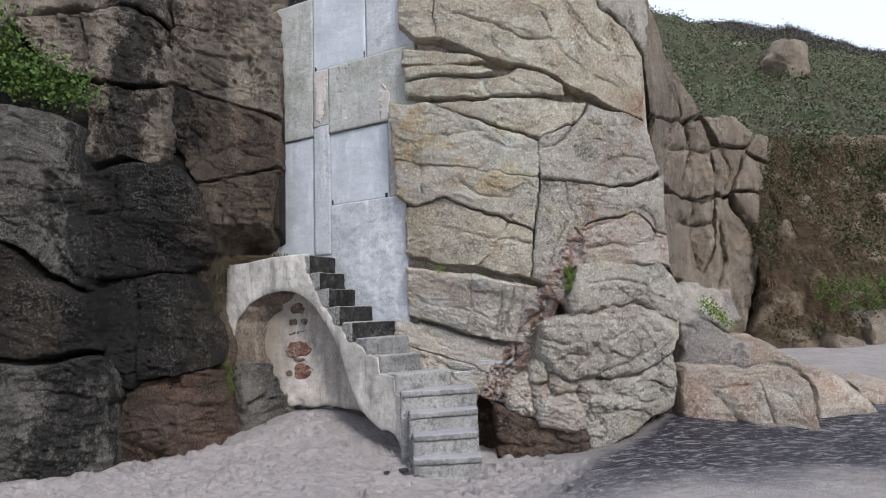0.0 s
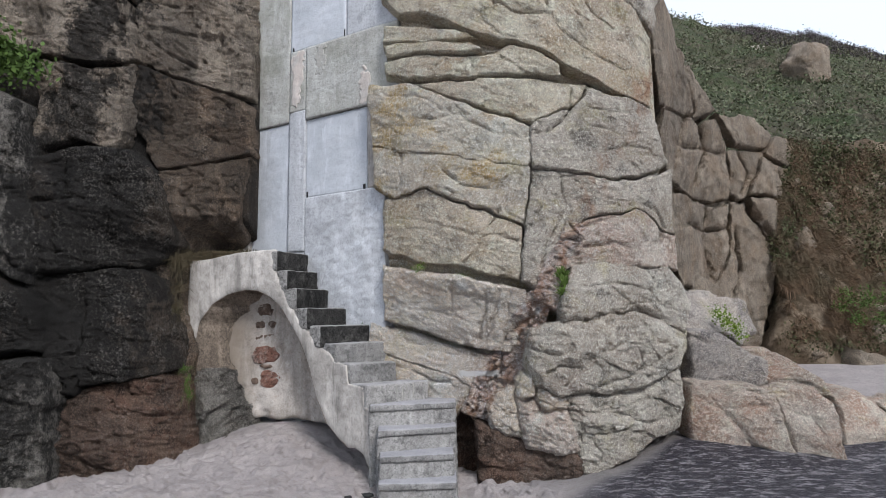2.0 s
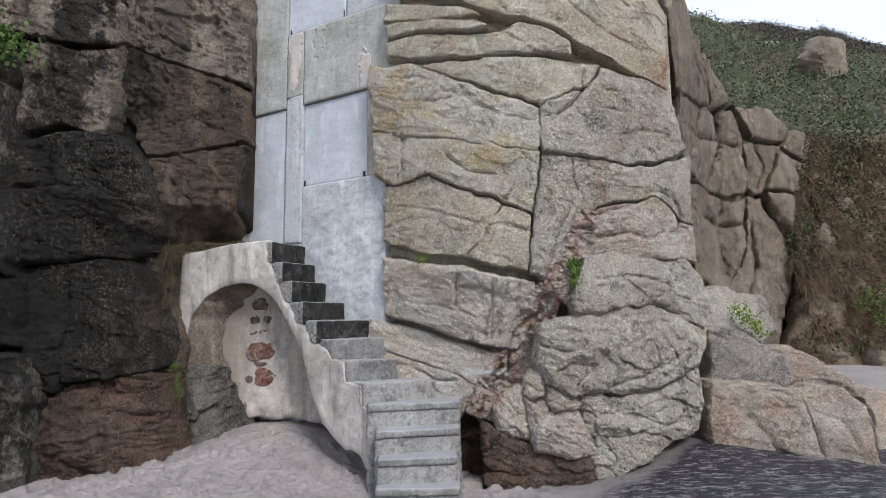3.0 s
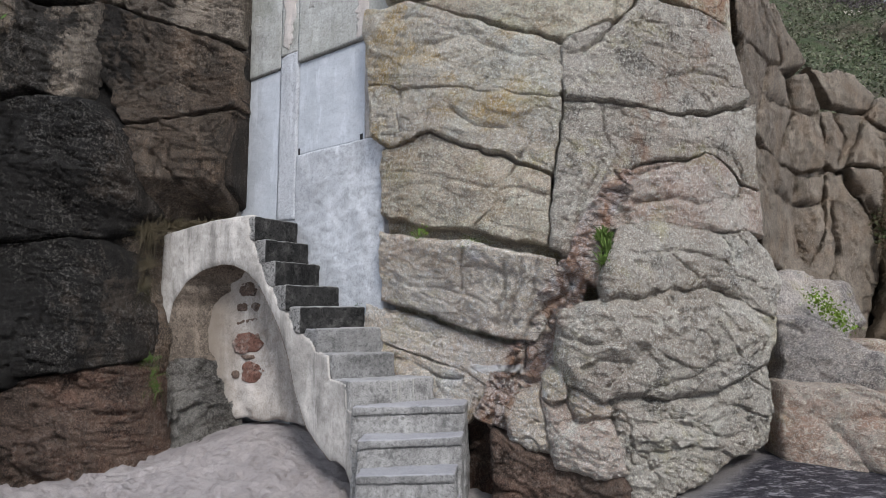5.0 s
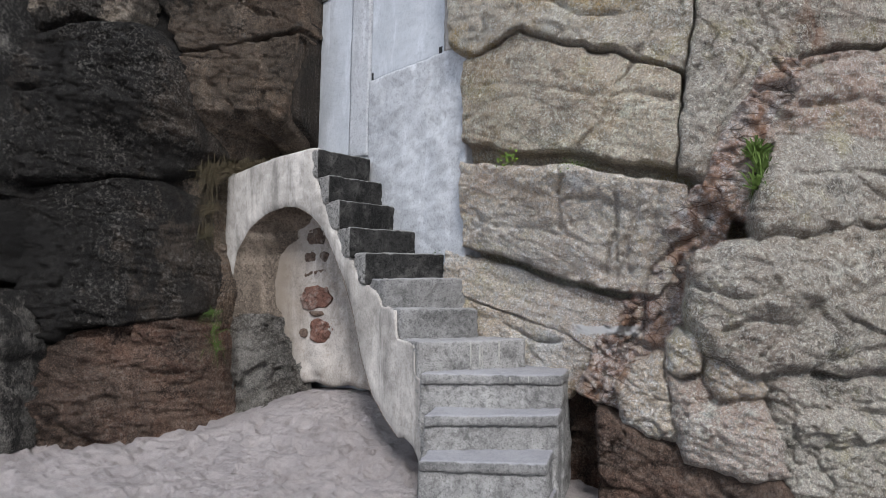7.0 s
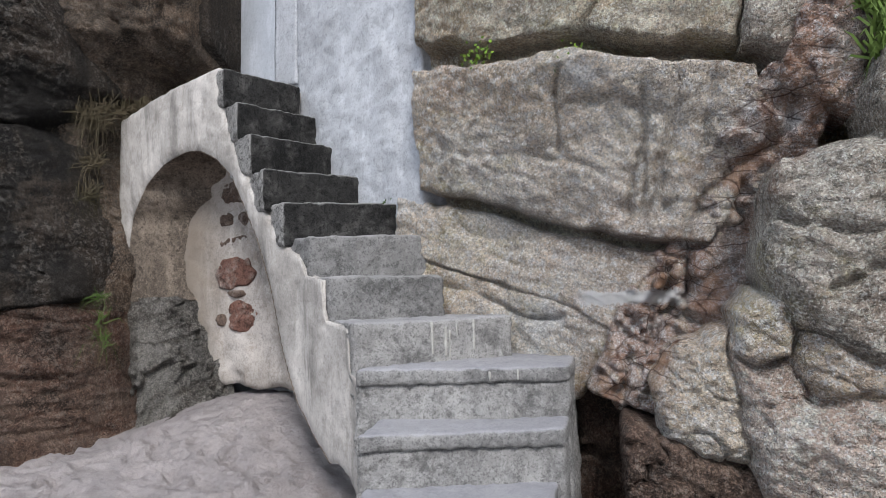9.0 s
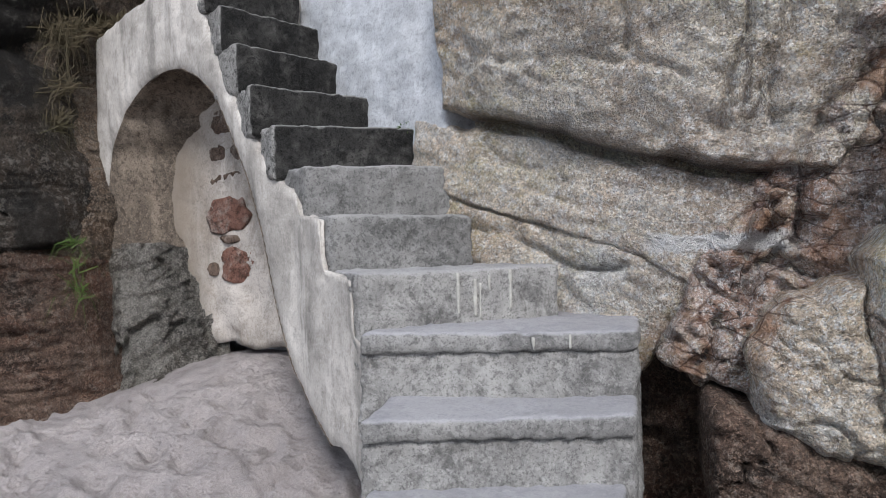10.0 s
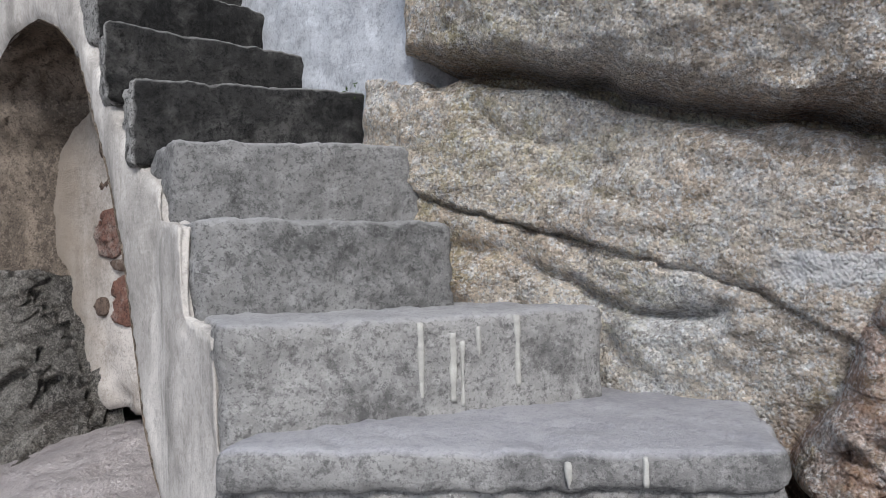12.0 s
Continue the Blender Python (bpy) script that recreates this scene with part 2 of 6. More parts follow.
crack(face_left, [(-4.7, 5.91), (-4.43, 5.48), (-4.19, 5.21)], 0.06, 0.022)
crack(face_left, [(-3.99, 5.54), (-3.64, 5.28), (-3.22, 5.06)], 0.07, 0.022)
crack(face_left, [(-2.99, 6.62), (-3.12, 5.97), (-2.92, 5.29), (-2.97, 4.8)], 0.06, 0.022)
crack(face_left, [(-3.49, 4.89), (-3.49, 4.51), (-3.55, 3.99)], 0.07, 0.022)
crack(face_left, [(-3.57, 3.88), (-3.16, 4.11), (-2.58, 3.88)], 0.06, 0.022)
crack(face_left, [(-3.36, 3.41), (-3.2, 2.82), (-3.06, 2.49)], 0.07, 0.022)
crack(face_left, [(-3.12, 2.99), (-2.89, 2.62)], 0.06, 0.022)
crack(face_left, [(-3.97, 1.88), (-3.88, 1.28), (-3.87, 0.85)], 0.06, 0.022)
crack(face_left, [(-3.6, 0.72), (-3.57, 0.25), (-3.47, -0.27)], 0.06, 0.022)
crack(face_left, [(-3.84, 0.46), (-3.94, 0.01), (-3.9, -0.27)], 0.05, 0.02)
crack(face_left, [(-5.26, 0.68), (-4.85, 0.72), (-4.41, 0.6)], 0.06, 0.022)
crack(face_left, [(-5.33, 0.28), (-4.9, 0.37), (-4.38, 0.2)], 0.06, 0.022)
crack(face_left, [(-4.53, 3.61), (-4.41, 3.12), (-4.45, 2.57), (-4.35, 2.18)], 0.07, 0.022)
crack(face_left, [(-4.11, 3.67), (-3.95, 3.05), (-3.99, 2.49)], 0.07, 0.022)
crack(face_left, [(-4.72, 4.75), (-4.57, 4.28), (-4.59, 3.85)], 0.06, 0.022)
crack(face_left, [(-4.35, 4.79), (-4.16, 4.36), (-4.15, 3.8)], 0.06, 0.022)
crack(face_left, [(-4.71, 2.95), (-4.24, 3.03), (-3.64, 2.9)], 0.07, 0.022)
crack(face_left, [(-3.62, 1.87), (-3.47, 1.56), (-3.13, 1.43)], 0.06, 0.02)
crack(face_left, [(-4.04, 6.12), (-3.59, 6.05), (-3.13, 6.28), (-2.6, 6.05)], 0.05, 0.02)


def rock(parent, face, outline, material, out=0.0, r=0.1, deep=0.25, rough=1.0, step=0.03, swell=0.02, shut=0.022, name="rock_block", label=""):
    """One joint-bounded block of a rock face: its outline in (x, z), how far it stands proud, its rounded rim and the depth of its joints."""
    rock.count += 1
    seed = 40 + rock.count * 3
    xs = [p[0] for p in outline]
    zs = [p[1] for p in outline]
    gx, gz = np.arange(min(xs) - 0.12, max(xs) + 0.12, step), np.arange(min(zs) - 0.12, max(zs) + 0.12, step)
    X, Z = np.meshgrid(gx, gz)
    warp = min(0.05, 0.7 * step + 0.015)
    wx = X + warp * fbm(X * 2.6, Z * 2.6, 5, 4, 0.65)
    wz = Z + warp * fbm(X * 2.6, Z * 2.6, 9, 4, 0.65)
    d = inside_distance(outline, wx, wz) + shut + 0.4 * step * fbm(X * 0.8, Z * 0.8, 15, 3)
    upward = np.gradient(d, step, axis=0)
    rim = 0.24 * r * (1 + 0.7 * fbm(X * 2.3, Z * 2.3, seed + 2, 3)) * (1 + 0.9 * np.clip(-upward, 0, 1))
    s = np.clip(d / np.maximum(rim, 0.02), 0, 1)
    drop = deep * np.clip(0.55 + 0.7 * fbm(X * 0.9, Z * 1.4, 19, 3), 0.12, 1) * (1 - np.sqrt(1 - (1 - s) ** 2))
    cx, cz = sum(xs) / len(xs), sum(zs) / len(zs)
    ta, tb = 0.03 * math.sin(seed * 1.7), 0.02 * math.sin(seed * 2.3)
    gz_, gx_ = np.gradient(d, step)
    slope = np.maximum(np.hypot(gx_, gz_), 0.5)
    over = np.where(d < 0, np.maximum(d, -1.5 * step), 0)
    hit = d > 0
    keep = hit[:-1, :-1] | hit[1:, :-1] | hit[:-1, 1:] | hit[1:, 1:]
    X, Z = X - over * gx_ / slope ** 2, Z - over * gz_ / slope ** 2
    cut = grooves(face, X + 0.018 * fbm(X * 7, Z * 7, 23, 3), Z + 0.018 * fbm(X * 7, Z * 7, 29, 3))
    Y = face(X, Z) - out + drop - swell * (1 - np.exp(-np.maximum(d, 0) / 0.3)) - relief(X, Z, rough, seed, step) + ta * (X - cx) + tb * (Z - cz) + cut
    q, used = grid_quads(keep)
    v = np.stack([X.ravel(), Y.ravel(), Z.ravel()], -1)[used]
    ed = np.concatenate([q[:, [0, 1]], q[:, [1, 2]], q[:, [2, 3]], q[:, [3, 0]]])
    code = np.sort(ed, axis=1) @ np.array([len(v), 1])
    _, inv, cnt = np.unique(code, return_inverse=True, return_counts=True)
    free = ed[cnt[inv.ravel()] == 1]
    rim_v = np.unique(free)
    where = np.full(len(v), -1)
    where[rim_v] = len(v) + np.arange(len(rim_v))
    rear = v[rim_v] + np.array([0, 0.3, 0])
    q = np.concatenate([q, np.stack([free[:, 1], free[:, 0], where[free[:, 0]], where[free[:, 1]]], -1)])
    return hung(name, raw_mesh(name, np.concatenate([v, rear]), q), material, parent, label)


rock.count = 0


def mass(name, face, x0, x1, z0, z1, step, back, material, parent=None, set_back=0.22, label=""):
    """The solid body of rock behind the blocks, closed at its sides and back."""
    gx, gz = np.linspace(x0, x1, int((x1 - x0) / step) + 2), np.linspace(z0, z1, int((z1 - z0) / step) + 2)
    X, Z = np.meshgrid(gx, gz)
    Y = face(X, Z) + set_back - relief(X, Z, 1.3, 900, step)
    nz, nx = X.shape
    q, used = grid_quads(np.ones((nz - 1, nx - 1), bool))
    v = np.stack([X.ravel(), Y.ravel(), Z.ravel()], -1)
    idx = np.arange(nz * nx).reshape(nz, nx)
    ring = np.concatenate([idx[0, :], idx[1:, -1], idx[-1, -2::-1], idx[-2:0:-1, 0]])
    rear = v[ring].copy()
    rear[:, 1] = np.maximum(back, rear[:, 1] + 0.3)
    base = len(v)
    n = len(ring)
    side = np.stack([ring, base + np.arange(n), base + (np.arange(n) + 1) % n, np.roll(ring, -1)], -1)
    hub = base + n
    v = np.concatenate([v, rear, rear.mean(0, keepdims=True)])
    cap = np.stack([base + np.arange(n), np.full(n, hub), base + (np.arange(n) + 1) % n, np.full(n, -1)], -1)
    return hung(name, raw_mesh(name, v, np.concatenate([q, side, cap])), material, parent, label)


def worn_box(quad, z0, z1, r=0.02, step=0.03, rough=0.006, seed=0, lean=0.0):
    """A cast block over a plan of four corners (front left, front right, back right, back left), rims worn round, faces uneven."""
    fl, fr, br, bl = [np.array(p, float) for p in quad]
    w, dp, h = np.linalg.norm(fr - fl), np.linalg.norm(bl - fl), z1 - z0
    n = [max(3, int(a / step) + 1) for a in (w, dp, h)]
    cells, verts, count = [], [], 0
    for axis in range(3):
        a, b = [k for k in range(3) if k != axis]
        for end in (0, 1):
            ua, ub = np.linspace(0, 1, n[a] + 1), np.linspace(0, 1, n[b] + 1)
            A, B = np.meshgrid(ua, ub)
            p = np.zeros(A.shape + (3,))
            p[..., a], p[..., b], p[..., axis] = A, B, end
            q, _ = grid_quads(np.ones((n[b], n[a]), bool))
            flip = (end == 0) != (axis == 1)
            cells.append((q[:, ::-1] if flip else q) + count)
            verts.append(p.reshape(-1, 3))
            count += A.size
    p = np.concatenate(verts)
    size = np.array([w, dp, h])
    m = p * size
    core = np.clip(m, r, size - r)
    off = m - core
    far = np.linalg.norm(off, axis=1, keepdims=True)
    m = np.where(far > 1e-9, core + off / np.maximum(far, 1e-9) * r, m)
    t = m / size
    plan = (fl * (1 - t[:, :1]) + fr * t[:, :1]) * (1 - t[:, 1:2]) + (bl * (1 - t[:, :1]) + br * t[:, :1]) * t[:, 1:2]
    z = z0 + m[:, 2]
    wob = rough * (0.45 * fbm(m[:, 0] * 5 + seed * 3.1, m[:, 2] * 5 + m[:, 1] * 4, seed, 3) + 0.6 * fbm(m[:, 0] * 30 + m[:, 1] * 21, m[:, 2] * 30 - m[:, 1] * 13, seed + 5, 2))
    side = (p - 0.5) * 2
    out = np.where(np.abs(side) > 0.999, side, 0)
    front = (fl - bl) / max(dp, 1e-6)
    right = (fr - fl) / max(w, 1e-6)
    plan = plan + wob[:, None] * (out[:, :1] * right - out[:, 1:2] * front) + lean * (t[:, 2:] - 1) * -front * h
    z = z + wob * out[:, 2]
    # corners of neighbouring faces are welded
    v = np.column_stack([plan, z])
    key = np.round(p * 4096).astype(np.int64)
    _, first, inv = np.unique(key, axis=0, return_index=True, return_inverse=True)
    return v[first], inv.ravel()[np.concatenate(cells)]


def cast(name, quad, z0, z1, material, parent, label="", **kw):
    v, q = worn_box(quad, z0, z1, **kw)
    return hung(name, raw_mesh(name, v, q), material, parent, label)


def plate(outline, place, step, thick, rough, seed, holes=()):
    """A slab over an outline in (s, z): its rim is snapped to the outline and drawn back by thick (a vector)."""
    xs, zs = [p[0] for p in outline], [p[1] for p in outline]
    gx, gz = np.arange(min(xs) - step, max(xs) + 2 * step, step), np.arange(min(zs) - step, max(zs) + 2 * step, step)
    X, Z = np.meshgrid(gx, gz)
    d = inside_distance(outline, X, Z)
    e = step * 0.2
    gxd = (inside_distance(outline, X + e, Z) - inside_distance(outline, X - e, Z)) / (2 * e)
    gzd = (inside_distance(outline, X, Z + e) - inside_distance(outline, X, Z - e)) / (2 * e)
    inside = d > -0.45 * step
    keep = inside[:-1, :-1] & inside[1:, :-1] & inside[:-1, 1:] & inside[1:, 1:]
    snap = np.abs(d) < 0.55 * step
    X, Z = X - np.where(snap, d * gxd, 0), Z - np.where(snap, d * gzd, 0)
    q, used = grid_quads(keep)
    X, Z, d = X.ravel()[used], Z.ravel()[used], np.maximum(d.ravel()[used], 0)
    # free edges are those that one quad alone has
    ed = np.concatenate([q[:, [0, 1]], q[:, [1, 2]], q[:, [2, 3]], q[:, [3, 0]]])
    key = np.sort(ed, axis=1)
    _, inv, cnt = np.unique(key, axis=0, return_inverse=True, return_counts=True)
    free = ed[cnt[inv.ravel()] == 1]
    rim = np.unique(free)
    for _ in range(3):
        rx, rz = X[rim], Z[rim]
        dr = inside_distance(outline, rx, rz)
        ga = (inside_distance(outline, rx + e, rz) - inside_distance(outline, rx - e, rz)) / (2 * e)
        gb = (inside_distance(outline, rx, rz + e) - inside_distance(outline, rx, rz - e)) / (2 * e)
        near_rim = np.abs(dr) < step
        X[rim], Z[rim] = rx - np.where(near_rim, dr * ga, 0), rz - np.where(near_rim, dr * gb, 0)
    P = place(X, Z, d)
    where = np.full(len(P), -1)
    where[rim] = np.arange(len(rim))
    layers, quads = [P], [q]
    pull = np.array(thick(X[rim], Z[rim]) if callable(thick) else np.tile(np.array(thick), (len(rim), 1)), float)
    steps = 14
    count = len(P)
    for k in range(1, steps + 1):
        off = pull * (k / steps)
        ringp = P[rim] + off + rough * fbm(X[rim] * 5 + k * 0.12, Z[rim] * 5 - k * 0.17, seed, 3)[:, None] * np.array([0.7, 0.2, 0.7]) * min(1, k / 3)
        layers.append(ringp)
        a = free[:, 1] if k == 1 else count - len(rim) + where[free[:, 1]]
        b = free[:, 0] if k == 1 else count - len(rim) + where[free[:, 0]]
        quads.append(np.stack([a, b, count + where[free[:, 0]], count + where[free[:, 1]]], -1))
        count += len(rim)
    return np.concatenate(layers), quads, np.concatenate([X, np.tile(X[rim], steps)]), np.concatenate([Z, np.tile(Z[rim], steps)])


def picked(v, q):
    """The corners that some quads use, and the quads renumbered."""
    used = np.unique(q)
    back = np.full(len(v), -1)
    back[used] = np.arange(len(used))
    return v[used], back[q]


# ---- materials ----
def nodes_of(name):
    m = bpy.data.materials.new(name)
    m.use_nodes = True
    return m, m.node_tree.nodes, m.node_tree.links, m.node_tree.nodes["Principled BSDF"]


def mapped(n, l, scale=(1, 1, 1), turn=(0, 0, 0)):
    tc, mp = n.new("ShaderNodeTexCoord"), n.new("ShaderNodeMapping")
    mp.inputs["Scale"].default_value, mp.inputs["Rotation"].default_value = scale, turn
    l.new(tc.outputs["Object"], mp.inputs["Vector"])
    return mp.outputs["Vector"]


def noisy(n, l, vec, scale, detail=5, rough=0.6, lo=0.35, hi=0.65, distort=0.0):
    t, r = n.new("ShaderNodeTexNoise"), n.new("ShaderNodeMapRange")
    t.inputs["Scale"].default_value, t.inputs["Detail"].default_value = scale, detail
    t.inputs["Roughness"].default_value, t.inputs["Distortion"].default_value = rough, distort
    l.new(vec, t.inputs["Vector"])
    l.new(t.outputs["Fac"], r.inputs["Value"])
    r.inputs["From Min"].default_value, r.inputs["From Max"].default_value = lo, hi
    return r.outputs["Result"], t.outputs["Fac"]


def blend(n, l, fac, a, b, amount=1.0, mode="MIX"):
    mx = n.new("ShaderNodeMixRGB")
    mx.blend_type = mode
    if amount != 1.0:
        k = n.new("ShaderNodeMath")
        k.operation = "MULTIPLY"
        k.inputs[1].default_value = amount
        l.new(fac, k.inputs[0])
        fac = k.outputs[0]
    l.new(fac, mx.inputs["Fac"])
    for slot, c in (("Color1", a), ("Color2", b)):
        if isinstance(c, tuple):
            mx.inputs[slot].default_value = (*c, 1)
        else:
            l.new(c, mx.inputs[slot])
    return mx.outputs["Color"]


def bumped(n, l, bsdf, parts):
    prev = None
    for fac, strength, dist in parts:
        b = n.new("ShaderNodeBump")
        b.inputs["Strength"].default_value, b.inputs["Distance"].default_value = strength, dist
        l.new(fac, b.inputs["Height"])
        if prev:
            l.new(prev, b.inputs["Normal"])
        prev = b.outputs["Normal"]
    l.new(prev, bsdf.inputs["Normal"])


def granite(name, light, mid, stain, lichen, ochre=0.3, dark=0.3, streak=0.0, pink=0.0, size=1.0, seep=None, rust=0.0, fleck=0.0, quartz=False):
    """Coarse weathered granite: feldspar grain, iron and lichen patches, black seep streaks."""
    m, n, l, b = nodes_of(name)
    v = mapped(n, l)
    bed = mapped(n, l, (0.8, 1, 2.2), (0, radians(-9), 0))
    big, _ = noisy(n, l, v, 0.9 * size, 6, 0.62, 0.36, 0.64)
    col = blend(n, l, big, light, mid)
    rnd = n.new("ShaderNodeObjectInfo")
    col = blend(n, l, rnd.outputs["Random"], col, mid, 0.3)
    wide, _ = noisy(n, l, mapped(n, l, (1, 1, 1.3), (0, 0.4, 0)), 0.55, 5, 0.65, 0.46, 0.64)
    col = blend(n, l, wide, col, tuple(min(0.8, c * 1.3) for c in light), 0.6)
    med, _ = noisy(n, l, bed, 4.5 * size, 6, 0.7, 0.4, 0.66)
    col = blend(n, l, med, col, tuple(c * 0.62 for c in mid), 0.3)
    och, _ = noisy(n, l, mapped(n, l, (1, 1, 1.6)), 1.1, 7, 0.68, 0.47, 0.6)
    col = blend(n, l, och, col, stain, ochre)
    pnk, _ = noisy(n, l, mapped(n, l, (1, 1, 0.8), (0.5, 0.3, 0)), 1.1, 5, 0.65, 0.52, 0.66)
    col = blend(n, l, pnk, col, (0.34, 0.17, 0.12), pink)
    pale, _ = noisy(n, l, mapped(n, l, (1, 1, 1), (0.7, 0.2, 0.4)), 1.7, 7, 0.72, 0.55, 0.63)
    col = blend(n, l, pale, col, tuple(min(0.8, c * 1.35) for c in light), 0.7)
    lic, _ = noisy(n, l, v, 2.2, 9, 0.78, 0.53, 0.60)
    col = blend(n, l, lic, col, lichen, dark)
    if light[0] > 0.55:
        yel, _ = noisy(n, l, mapped(n, l, (1, 1, 1.2), (0.1, 0.8, 0.2)), 1.9, 8, 0.75, 0.55, 0.64)
        col = blend(n, l, yel, col, (0.50, 0.44, 0.20), 0.5)
    # pits: the shade of these small hollows is put into the colour
    pit, pits = noisy(n, l, mapped(n, l, (1, 1, 1.3)), 19, 7, 0.8, 0.52, 0.58)
    col = blend(n, l, pit, col, tuple(c * 0.3 for c in mid), 0.36)
    for scale, lo, hi, shade, amount in ((30, 0.52, 0.58, tuple(min(0.85, c * 1.45) for c in light), 0.55), (48, 0.55, 0.60, tuple(c * 0.22 for c in mid), 0.52),
                                         (70, 0.54, 0.59, tuple(min(0.88, c * 1.7) for c in light), 0.65), (100, 0.56, 0.605, tuple(c * 0.16 for c in mid), 0.52)):
        k, raw = noisy(n, l, v, scale, 4, 0.8, lo, hi)
        col = blend(n, l, k, col, shade, amount)
    # feldspar crystals, each a shade of its own
    cry, tone = n.new("ShaderNodeTexVoronoi"), n.new("ShaderNodeMapRange")
    cry.inputs["Scale"].default_value = 120
    l.new(v, cry.inputs["Vector"])
    sepc = n.new("ShaderNodeSeparateColor")
    l.new(cry.outputs["Color"], sepc.inputs["Color"])
    l.new(sepc.outputs["Red"], tone.inputs["Value"])
    tone.inputs["To Min"].default_value, tone.inputs["To Max"].default_value = 0.76, 1.24
    full = n.new("ShaderNodeValue")
    full.outputs[0].default_value = 1.0
    col = blend(n, l, full.outputs[0], col, tone.outputs["Result"], 0.999, "MULTIPLY")
    # hairline fractures, broken off here and there
    warp, cells, thin = n.new("ShaderNodeTexNoise"), n.new("ShaderNodeTexVoronoi"), n.new("ShaderNodeMapRange")
    warp.inputs["Scale"].default_value, warp.inputs["Detail"].default_value = 3.0, 6
    l.new(bed, warp.inputs["Vector"])
    bend = n.new("ShaderNodeMixRGB")
    bend.inputs["Fac"].default_value = 0.12
    l.new(bed, bend.inputs["Color1"])
    l.new(warp.outputs["Color"], bend.inputs["Color2"])
    cells.feature = "DISTANCE_TO_EDGE"
    cells.inputs["Scale"].default_value = 3.4
    l.new(bend.outputs["Color"], cells.inputs["Vector"])
    thin.inputs["From Min"].default_value, thin.inputs["From Max"].default_value = 0.022, 0.004
    l.new(cells.outputs["Distance"], thin.inputs["Value"])
    here, _ = noisy(n, l, mapped(n, l, (1, 1, 1), (0.3, 0.9, 0)), 1.6, 4, 0.6, 0.47, 0.58)
    both = n.new("ShaderNodeMath")
    both.operation = "MULTIPLY"
    l.new(thin.outputs["Result"], both.inputs[0])
    l.new(here, both.inputs[1])
    col = blend(n, l, both.outputs[0], col, tuple(c * 0.25 for c in stain), 0.22)
    if rust:
        # the iron-stained belt along the vein: x = 0.355 + 0.575 z
        tc, sep = n.new("ShaderNodeTexCoord"), n.new("ShaderNodeSeparateXYZ")
        l.new(tc.outputs["Object"], sep.inputs["Vector"])
        a, b2, c2 = n.new("ShaderNodeMath"), n.new("ShaderNodeMath"), n.new("ShaderNodeMath")
        a.operation, b2.operation, c2.operation = "MULTIPLY_ADD", "ADD", "ABSOLUTE"
        l.new(sep.outputs["Z"], a.inputs[0])
        a.inputs[1].default_value = -0.575
        l.new(sep.outputs["X"], a.inputs[2])
        _, wob = noisy(n, l, v, 3.2, 6, 0.7)
        sh = n.new("ShaderNodeMath")
        sh.operation = "MULTIPLY_ADD"
        l.new(wob, sh.inputs[0])
        sh.inputs[1].default_value, sh.inputs[2].default_value = 0.7, -0.705
        l.new(a.outputs[0], b2.inputs[0])
        l.new(sh.outputs[0], b2.inputs[1])
        l.new(b2.outputs[0], c2.inputs[0])
        near = n.new("ShaderNodeMapRange")
        near.inputs["From Min"].default_value, near.inputs["From Max"].default_value = 0.26, 0.05
        l.new(c2.outputs[0], near.inputs["Value"])
        for sc, lo, hi, shade, amount in ((3.0, 0.47, 0.58, (0.36, 0.17, 0.085), 0.7), (5.0, 0.03, 0.008, (0.07, 0.03, 0.02), 0.75), (9.0, 0.57, 0.62, (0.14, 0.045, 0.025), 0.4)):
            if sc == 5.0:
                vv = n.new("ShaderNodeTexVoronoi")
                vv.feature = "DISTANCE_TO_EDGE"
                vv.inputs["Scale"].default_value = 6.5
                l.new(bend.outputs["Color"], vv.inputs["Vector"])
                mr = n.new("ShaderNodeMapRange")
                mr.inputs["From Min"].default_value, mr.inputs["From Max"].default_value = 0.045, 0.01
                l.new(vv.outputs["Distance"], mr.inputs["Value"])
                k = mr.outputs["Result"]
            else:
                k, _ = noisy(n, l, mapped(n, l, (1.6, 1.6, 0.8), (0, 0.5, 0)), sc, 6, 0.7, lo, hi)
            mu = n.new("ShaderNodeMath")
            mu.operation = "MULTIPLY"
            l.new(k, mu.inputs[0])
            l.new(near.outputs["Result"], mu.inputs[1])
            col = blend(n, l, mu.outputs[0], col, shade, amount * rust)
    if quartz:
        # a lens of white quartz along the bed
        tc, sep = n.new("ShaderNodeTexCoord"), n.new("ShaderNodeSeparateXYZ")
        l.new(tc.outputs["Object"], sep.inputs["Vector"])
        _, wob = noisy(n, l, v, 7, 7, 0.75)
        za, zb, near = n.new("ShaderNodeMath"), n.new("ShaderNodeMath"), n.new("ShaderNodeMapRange")
        za.operation, zb.operation = "MULTIPLY_ADD", "ABSOLUTE"
        l.new(wob, za.inputs[0])
        za.inputs[1].default_value = 0.16
        low = n.new("ShaderNodeMath")
        low.operation, low.inputs[1].default_value = "ADD", -0.815 - 0.08
        l.new(sep.outputs["Z"], low.inputs[0])
        l.new(low.outputs[0], za.inputs[2])
        l.new(za.outputs[0], zb.inputs[0])
        l.new(zb.outputs[0], near.inputs["Value"])
        near.inputs["From Min"].default_value, near.inputs["From Max"].default_value = 0.045, 0.032
        xa, xb, span = n.new("ShaderNodeMath"), n.new("ShaderNodeMath"), n.new("ShaderNodeMapRange")
        xa.operation, xa.inputs[1].default_value = "ADD", -0.64
        xb.operation = "ABSOLUTE"
        l.new(sep.outputs["X"], xa.inputs[0])
        l.new(xa.outputs[0], xb.inputs[0])
